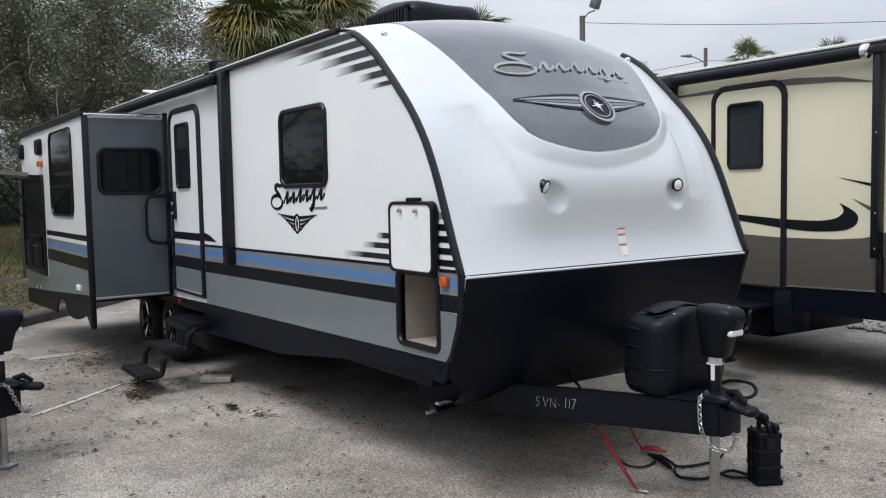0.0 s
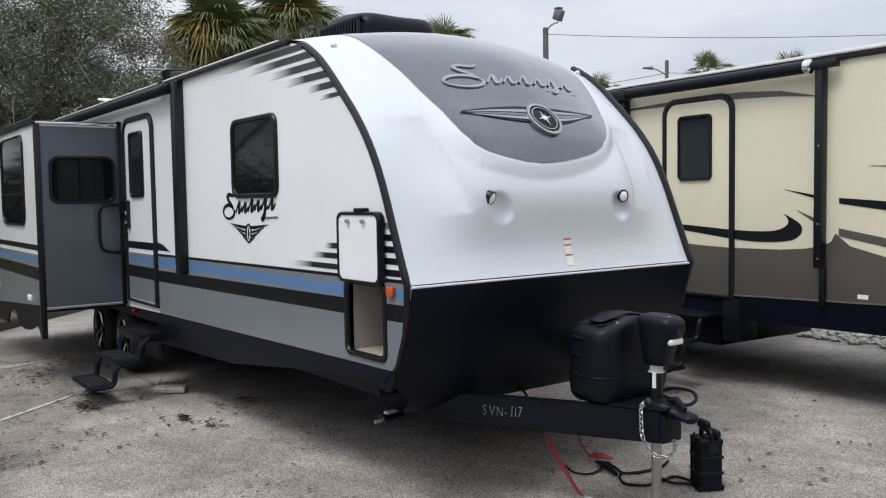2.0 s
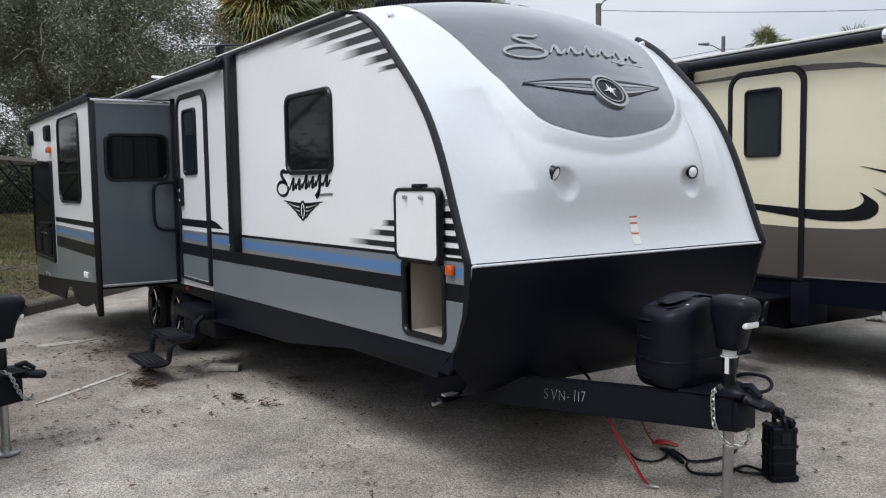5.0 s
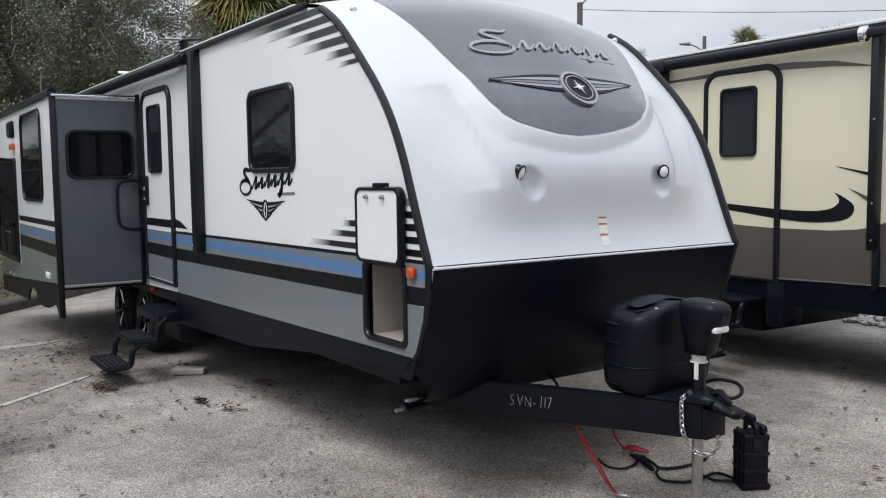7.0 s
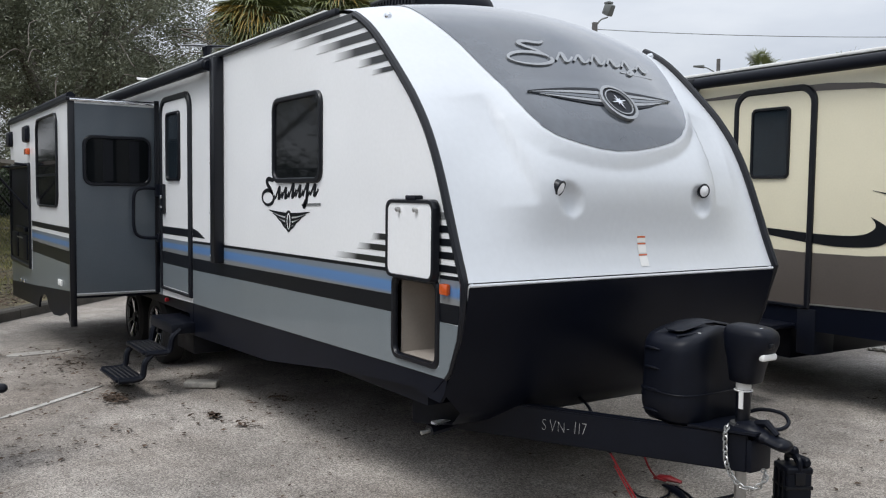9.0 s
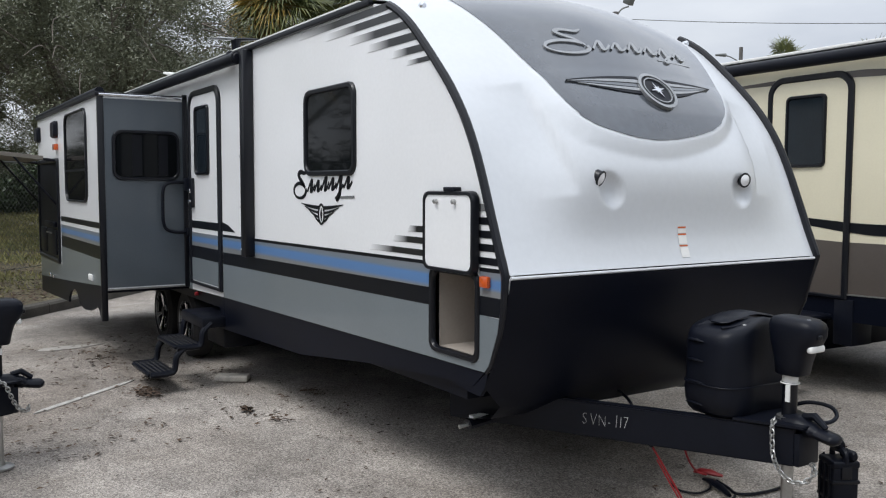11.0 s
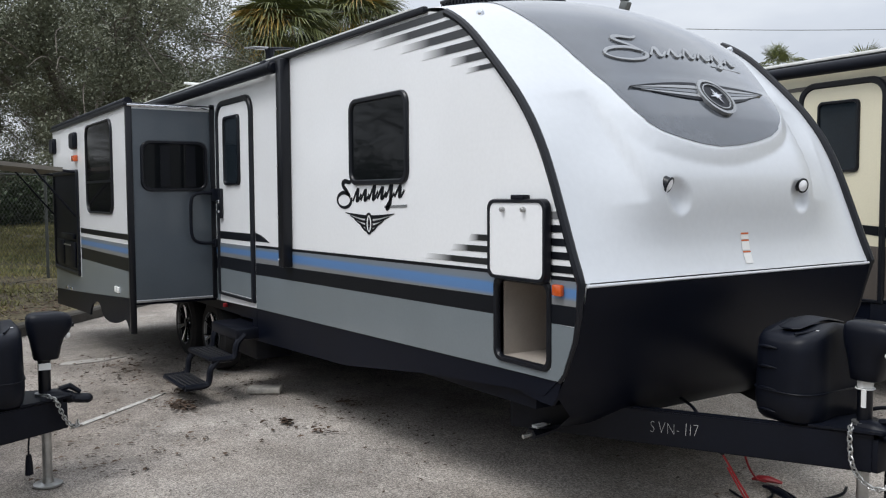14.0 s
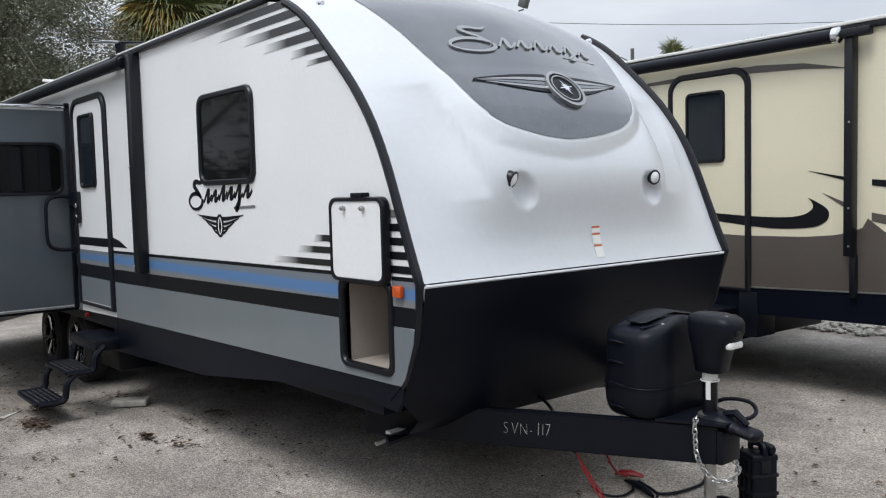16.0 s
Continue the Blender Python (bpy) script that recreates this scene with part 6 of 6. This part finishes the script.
def paver():
    bm = box(bmesh.new(), -0.15, 0.15, -0.075, 0.075, 0.0, 0.055, 0.012, 3)
    for v in bm.verts:
        v.co += Vector((noise.noise(v.co * 9), noise.noise(v.co * 9 + Vector((5, 0, 0))), 0)) * 0.006
    ob = finish(bm, "paver", M_PAVER)
    ob.matrix_world = Matrix.Translation((-4.29, 0.12, 0)) @ Matrix.Rotation(radians(58), 4, "Z")
    tagged(ob, "flat grey concrete paver on the asphalt", "paver")


paver()


def rocks():
    rnd = random.Random(11)
    vs, fs = [], []
    base = bmesh.new()
    bmesh.ops.create_icosphere(base, subdivisions=1, radius=1.0)
    bv, bf = [v.co.copy() for v in base.verts], [[v.index for v in f.verts] for f in base.faces]
    base.free()
    for k in range(1500):
        x = rnd.uniform(-5.0, 2.6)
        p = Vector((x, 7.45 - 0.05 * x + rnd.uniform(-0.2, 0.7), 0))
        r = rnd.uniform(0.02, 0.05)
        off = len(vs)
        for v in bv:
            vs.append(p + Vector((v.x * r * rnd.uniform(0.8, 1.3), v.y * r, r * 0.5 + v.z * r * 0.7)))
        fs += [[i + off for i in f] for f in bf]
    stuff("river_rocks", vs, fs, M_STONE, "strip of pale rounded landscaping rocks", "rocks")


rocks()


def litter():
    rnd = random.Random(21)
    vs, fs = [], []

    def leaf(x, y, size, z=0.006):
        a = rnd.uniform(0, math.tau)
        d = Vector((math.cos(a), math.sin(a), 0)) * size
        s = Vector((-d.y, d.x, 0)) * rnd.uniform(0.3, 0.7)
        p = Vector((x, y, z))
        k = len(vs)
        up = Vector((0, 0, rnd.uniform(0.2, 0.5) * size))
        vs.extend([p - d, p - s * 0.9 + up * 0.4, p + d + up * 0.5, p + s + up])
        fs.append((k, k + 1, k + 2, k + 3))

    for _ in range(5200):
        x, y = rnd.uniform(-7.5, 3.0), rnd.uniform(-3.5, 1.4)
        if noise.noise(Vector((x * 0.9, y * 0.9, 1.0))) < rnd.uniform(-0.1, 0.65):
            continue
        leaf(x, y, rnd.choice((0.010, 0.013, 0.018, 0.024)))
    for _ in range(650):
        leaf(rnd.uniform(-7.2, -2.6), rnd.uniform(-2.0, 0.5), rnd.choice((0.010, 0.014, 0.020, 0.030)))
    for cx, cy, n, sp in ((-4.72, -0.50, 70, 0.07), (-4.18, -0.66, 150, 0.10), (-6.2, -0.6, 60, 0.25), (-5.6, -0.75, 50, 0.25), (-4.45, 0.1, 15, 0.12), (-3.2, -0.15, 45, 0.035), (-3.46, 0.52, 40, 0.07), (-2.83, -0.04, 16, 0.05)):
        for _ in range(n):
            leaf(rnd.gauss(cx, sp), rnd.gauss(cy, sp * 0.6), rnd.uniform(0.015, 0.035), rnd.uniform(0.005, 0.03))
    for _ in range(900):
        x, y = rnd.uniform(-1.0, 5.0), rnd.uniform(1.5, 7.5)
        if noise.noise(Vector((x * 0.7, y * 0.7, 1.0))) > rnd.uniform(-0.4, 0.5):
            leaf(x, y, rnd.choice((0.012, 0.018, 0.028)))
    for _ in range(17000):
        p = kerb_frame(rnd.uniform(-5, 14), 0.2 + rnd.random() ** 1.3 * 5.0, 0.16)
        leaf(p.x, p.y, rnd.choice((0.018, 0.028, 0.045)), 0.15 + rnd.uniform(0, 0.03))
    stuff("fallen_leaves", vs, fs, M_LITTER, "scattered brown fallen leaves and twigs", "leaves")


litter()


# ---- fence ----
def fence():
    root = thing("chain_link_fence", Matrix.Identity(4), "grey chain-link fence on steel posts beyond the lawn", "fence", kind="structure")
    d = 3.4
    z0, z1 = 0.18, 2.2
    for i in range(9):
        bm = bmesh.new()
        p = kerb_frame(-9 + i * 2.8, d, 0)
        tube(bm, [p + Vector((0, 0, 0.1)), p + Vector((0, 0, z1 + 0.05))], 0.03, 8)
        part("post", bm, M_MESH, root)
    for z in (z1, z0):
        bm = bmesh.new()
        tube(bm, [kerb_frame(-9, d, z), kerb_frame(13.4, d, z)], 0.02 if z > 1 else 0.006, 6)
        part("rail", bm, M_MESH, root)
    vs, fs = [], []
    pitch = 0.11
    n = int(22.4 / pitch)
    rows = int((z1 - z0) / (pitch / 2))
    for k in range(n):
        for s in (0, 1):
            for r in range(rows):
                edge = k * pitch + (pitch if s else 0)
                u0, u1 = -9 + edge, -9 + k * pitch + pitch / 2
                if r % 2:
                    u0, u1 = u1, u0
                a, b = kerb_frame(u0, d, z0 + r * pitch / 2), kerb_frame(u1, d, z0 + (r + 1) * pitch / 2)
                q = len(vs)
                t = KERB_D * 0.0048
                vs += [a - t, a + t, b + t, b - t]
                fs.append((q, q + 1, q + 2, q + 3))
    stuff("wire_mesh", vs, fs, M_MESH, "woven wire mesh", "fence", root)


fence()


# ---- trees ----
def limb(bm, pts, r0, r1, seg=7):
    n = len(pts)
    tube(bm, pts, [r0 + (r1 - r0) * i / (n - 1) for i in range(n)], seg)


def oak(x, y, ground_z, height, spread, seed, leaves, low=1.6):
    rnd = random.Random(seed)
    root = thing("oak_tree", Matrix.Translation((x, y, ground_z)), "grey-green live oak with a dense small-leaved crown", "tree", "trees")
    bm = bmesh.new()
    fork = Vector((0.2, -0.1, height * 0.3))
    limb(bm, curve_pts([(0, 0, -0.2), (0.1, 0.05, height * 0.15), fork], 4), 0.32, 0.24, 10)
    tips = []
    for k in range(9):
        a = math.tau * k / 9 + rnd.uniform(-0.3, 0.3)
        reach = spread * rnd.uniform(0.55, 0.95)
        end = Vector((math.cos(a) * reach, math.sin(a) * reach, height * rnd.uniform(0.5, 0.95)))
        mid = fork.lerp(end, 0.5) + Vector((rnd.uniform(-0.5, 0.5), rnd.uniform(-0.5, 0.5), rnd.uniform(0.1, 0.8)))
        pts = curve_pts([fork, mid, end], 5)
        limb(bm, pts, 0.15, 0.03, 6)
        tips += pts[3:]
        for _ in range(5):
            s = pts[rnd.randrange(4, len(pts))]
            e = s + Vector((rnd.uniform(-1.4, 1.4), rnd.uniform(-1.4, 1.4), rnd.uniform(-1.0, 1.0)))
            limb(bm, curve_pts([s, s.lerp(e, 0.5) + Vector((0, 0, 0.2)), e], 3), 0.04, 0.008, 5)
            tips += [s.lerp(e, 0.6), e]
    for _ in range(90):
        a, e = rnd.uniform(0, math.tau), rnd.uniform(-0.5, 0.9)
        rr = spread * math.sqrt(max(0.05, 1 - e * e * 0.8))
        s = Vector((math.cos(a) * rr * 0.7, math.sin(a) * rr * 0.7, height * 0.6 + e * height * 0.33))
        e2 = s + Vector((math.cos(a) * rr * 0.36, math.sin(a) * rr * 0.36, rnd.uniform(-1.2, 0.7)))
        limb(bm, curve_pts([s, s.lerp(e2, 0.5) + Vector((rnd.uniform(-0.2, 0.2), rnd.uniform(-0.2, 0.2), 0.2)), e2], 3), 0.022, 0.006, 4)
    part("trunk", bm, M_BARK, root, "rough grey-brown trunk and limbs")
    clumps = []
    for t in tips:
        clumps.append((t, rnd.uniform(0.35, 0.8)))
    for _ in range(70):
        a, e = rnd.uniform(0, math.tau), rnd.uniform(-0.45, 1.0)
        rr = spread * rnd.uniform(0.75, 1.0) * math.sqrt(max(0.05, 1 - e * e * 0.8))
        z = height * 0.62 + e * height * 0.40
        if z > low:
            clumps.append((Vector((math.cos(a) * rr, math.sin(a) * rr, z)), rnd.uniform(0.4, 0.95)))
    # hanging drapes at the rim
    for _ in range(46):
        a = rnd.uniform(0, math.tau)
        rr = spread * rnd.uniform(0.7, 1.05)
        clumps.append((Vector((math.cos(a) * rr, math.sin(a) * rr, rnd.uniform(low, height * 0.5))), rnd.uniform(0.3, 0.7)))
    vs, fs = [], []
    per = leaves // len(clumps)
    for c, r in clumps:
        for _ in range(per):
            v = Vector((rnd.gauss(0, 1), rnd.gauss(0, 1), rnd.gauss(0, 0.8)))
            p = c + v.normalized() * r * rnd.random() ** 0.45
            s = rnd.uniform(0.012, 0.032)
            d = Vector((rnd.gauss(0, 1), rnd.gauss(0, 1), rnd.gauss(0, 0.6))).normalized()
            q = d.orthogonal().normalized()
            k = len(vs)
            vs += [p - d * s * 1.5, p + q * s * 0.7, p + d * s * 1.5, p - q * s * 0.7]
            fs.append((k, k + 1, k + 2, k + 3))
    stuff("crown", vs, fs, M_OAK, "dense grey-green leaves", "", root)


def fan_palm(x, y, ground_z, trunk_h, size, seed, fronds=34, dry=7, name="palm_tree"):
    rnd = random.Random(seed)
    root = thing(name, Matrix.Translation((x, y, ground_z)), "cabbage palm with a round head of fan fronds", "tree", "trees")
    bm = bmesh.new()
    limb(bm, [(0, 0, -0.2), (0.05, 0, trunk_h * 0.5), (0.0, 0.05, trunk_h)], 0.2, 0.16, 10)
    part("trunk", bm, M_PALMBARK, root, "rough brown palm trunk")

    def head(count, mat, nm, lo, hi, lab, spread=None):
        vs, fs = [], []
        for i in range(count):
            a = i * 2.399 + rnd.uniform(-0.2, 0.2)
            if spread:
                a = spread[0] + (spread[1] - spread[0]) * rnd.random()
            el = radians(lo + (hi - lo) * ((i + 0.5) / count) + rnd.uniform(-8, 8))
            out = Vector((math.cos(a) * math.cos(el), math.sin(a) * math.cos(el), math.sin(el)))
            base = Vector((0, 0, trunk_h)) + out * 0.1
            stem = base + out * size * rnd.uniform(0.34, 0.62) + Vector((0, 0, -0.05))
            sd = out.cross(Vector((0, 0, 1)))
            sd = sd.normalized() if sd.length > 0.05 else Vector((1, 0, 0))
            upv = sd.cross(out).normalized()
            k = len(vs)
            t = sd * 0.018
            vs += [base - t, base + t, stem + t, stem - t]
            fs.append((k, k + 1, k + 2, k + 3))
            fall = (out + Vector((0, 0, -0.75 if el < 1.0 else -0.1)) + sd * rnd.uniform(-0.4, 0.4)).normalized()
            n = 26
            ln = size * rnd.uniform(0.5, 0.68)
            for j in range(n):
                b = radians(-105 + 210 * j / (n - 1))
                d = (fall * math.cos(b) + sd * math.sin(b)).normalized()
                l1 = ln * (0.75 + 0.25 * math.cos(b)) * rnd.uniform(0.9, 1.08)
                w = d.cross(upv).normalized() * 0.022
                m1 = stem + d * l1 * 0.55 + upv * 0.05 * math.cos(b) - Vector((0, 0, 0.05 * l1))
                tip = stem + d * l1 - Vector((0, 0, l1 * rnd.uniform(0.05, 0.4)))
                k = len(vs)
                vs += [stem, m1 - w, m1 + w, tip]
                fs += [(k, k + 1, k + 2), (k + 1, k + 3, k + 2)]
        stuff(nm, vs, fs, mat, lab, "", root)

    head(fronds, M_PALM, "crown", -50, 85, "green fan fronds")
    if dry:
        head(dry, M_DRYPALM, "dry_fronds", -40, 45, "yellow-brown dying fronds", (-2.0, -0.3))


def shrub_belt(a, b, count, lo, hi, depth, seed, label):
    rnd = random.Random(seed)
    a, b = Vector(a), Vector(b)
    n = (b - a).normalized().cross(Vector((0, 0, 1)))
    vs, fs = [], []
    for _ in range(count):
        h = rnd.uniform(lo, hi)
        c = a.lerp(b, rnd.random()) + n * rnd.uniform(-depth, depth) + Vector((0, 0, h * 0.5))
        for _ in range(300):
            w = Vector((rnd.gauss(0, 1), rnd.gauss(0, 1), rnd.gauss(0, 1))).normalized() * rnd.random() ** 0.4
            p = c + Vector((w.x * 0.9, w.y * 0.9, w.z * h * 0.55))
            s = rnd.uniform(0.05, 0.10)
            d = Vector((rnd.gauss(0, 1), rnd.gauss(0, 1), rnd.gauss(0, 1))).normalized()
            q = d.orthogonal().normalized()
            k = len(vs)
            vs += [p - d * s * 1.3, p + q * s * 0.6, p + d * s * 1.3, p - q * s * 0.6]
            fs.append((k, k + 1, k + 2, k + 3))
    stuff("shrubs", vs, fs, M_SHRUB, label, "shrubs")


shrub_belt(kerb_frame(-14, 15, 0.7), kerb_frame(36, 15, 0.7), 420, 1.2, 2.8, 1.6, 31, "tangled dark green undergrowth behind the fence")
# three hedges added out of view, to cut low sky light under the trailers
shrub_belt((15, -16, 0), (16, 14, 0), 220, 3.0, 5.6, 1.2, 32, "dark unseen hedge added to block low sky light")
shrub_belt((15, 13.5, 0), (-12, 13.5, 0), 120, 1.8, 3.0, 0.8, 33, "dark unseen hedge added to block low sky light")
shrub_belt((14, -13, 0), (-8, -15, 0), 220, 3.0, 5.8, 1.2, 34, "dark unseen hedge added to block low sky light")
oak(-19.5, 1.9, 0.3, 7.4, 4.1, 5, 210000, 1.8)
oak(-24.5, -2.6, 0.3, 8.0, 4.4, 6, 95000, 1.0)
oak(-27.5, 8.6, 0.3, 5.6, 3.6, 8, 50000, 0.8)
oak(-25.5, 4.6, 0.3, 7.6, 2.9, 10, 80000, 1.0)
oak(-31.0, 3.4, 0.3, 8.0, 4.2, 9, 50000, 2.6)
# unseen trees added beyond the neighbouring bays, so the windows mirror something dark
oak(-27.0, -9.0, 0.0, 8.5, 4.6, 15, 30000, 1.0)
oak(-24.0, -16.5, 0.0, 9.0, 5.0, 16, 30000, 1.0)
oak(-16.0, -22.0, 0.0, 9.0, 5.0, 17, 30000, 1.0)
oak(-6.0, -24.0, 0.0, 9.0, 5.0, 18, 30000, 1.0)
fan_palm(-22.0, 7.9, 0.2, 6.5, 1.9, 1, 170, 34)
fan_palm(-23.5, 11.3, 0.2, 7.4, 2.1, 2, 170, 8)
fan_palm(-12.6, -3.3, 0.2, 4.6, 2.2, 3, 44, 4)
fan_palm(-27.0, 20.5, 0.0, 8.3, 1.7, 4, 44, 0)
for px_, py_, ph_, sd_ in ((-23.8, 26.9, 6.4, 41), (-19.6, 29.4, 6.9, 42), (-16.9, 31.2, 6.55, 43)):
    fan_palm(px_, py_, 0.0, ph_, 1.35, sd_, 24, 0)


# ---- poles and wires ----
def light_pole():
    root = thing("light_pole", Matrix.Translation((-21.15, 21.1, 0)), "grey timber pole with a floodlight on a bent arm", "light pole")
    bm = bmesh.new()
    tube(bm, [(0, 0, 0), (0, 0, 8.45)], 0.11, 10)
    part("pole", bm, M_WOODP, root)
    r = Vector((0.56, 0.83, 0))
    bm = bmesh.new()
    tube(bm, curve_pts([Vector((0, 0, 8.25)), r * 0.22 + Vector((0, 0, 8.55)), r * 0.5 + Vector((0, 0, 8.66))], 5), 0.03, 8)
    part("arm", bm, M_FENCE, root)
    bm = box(bmesh.new(), -0.2, 0.2, -0.12, 0.12, -0.22, 0.22, 0.04, 2)
    bmesh.ops.transform(bm, matrix=Matrix.Translation(r * 0.52 + Vector((0, 0, 8.95))) @ Matrix.Rotation(radians(25), 4, "Y"), verts=bm.verts)
    hd = part("floodlight", bm, M_FENCE, root, "grey floodlight head")
    part("cowl", block(0.16, 0.42, 0.3, 0.56, 9.16, 9.24, 0.02), M_FENCE, hd)


light_pole()


def far_pole():
    root = thing("street_lamp", Matrix.Translation((-21.0, 28.3, 0)), "slim grey utility pole with a small lamp arm", "street lamp")
    bm = bmesh.new()
    tube(bm, [(0, 0, 0), (0, 0, 7.75)], 0.08, 8)
    part("pole", bm, M_WOODP, root)
    bm = bmesh.new()
    tube(bm, [(0, 0, 7.1), (-0.25, -0.38, 7.35), (-0.4, -0.6, 7.42)], 0.025, 6)
    part("arm", bm, M_FENCE, root)
    bm = bmesh.new()
    tube(bm, [(-0.35, -0.52, 7.42), (-0.6, -0.9, 7.42)], [0.08, 0.04], 8)
    part("lamp_head", bm, M_FENCE, root)


far_pole()


def wire(a, b, sag):
    bm = bmesh.new()
    a, b = Vector(a), Vector(b)
    tube(bm, [a.lerp(b, t / 16) - Vector((0, 0, sag * 4 * (t / 16) * (1 - t / 16))) for t in range(17)], 0.014, 5)
    tagged(finish(bm, "overhead_wire", M_FENCE), "thin overhead wire hung from the poles", "wire", "overhead wires")


wire((-21.15, 21.1, 8.2), (-8.0, 33.5, 7.6), 0.25)
wire((-21.0, 28.3, 7.2), (-34.0, 22.0, 6.4), 0.2)
wire((-21.0, 28.3, 7.2), (-8.0, 38.0, 6.9), 0.2)
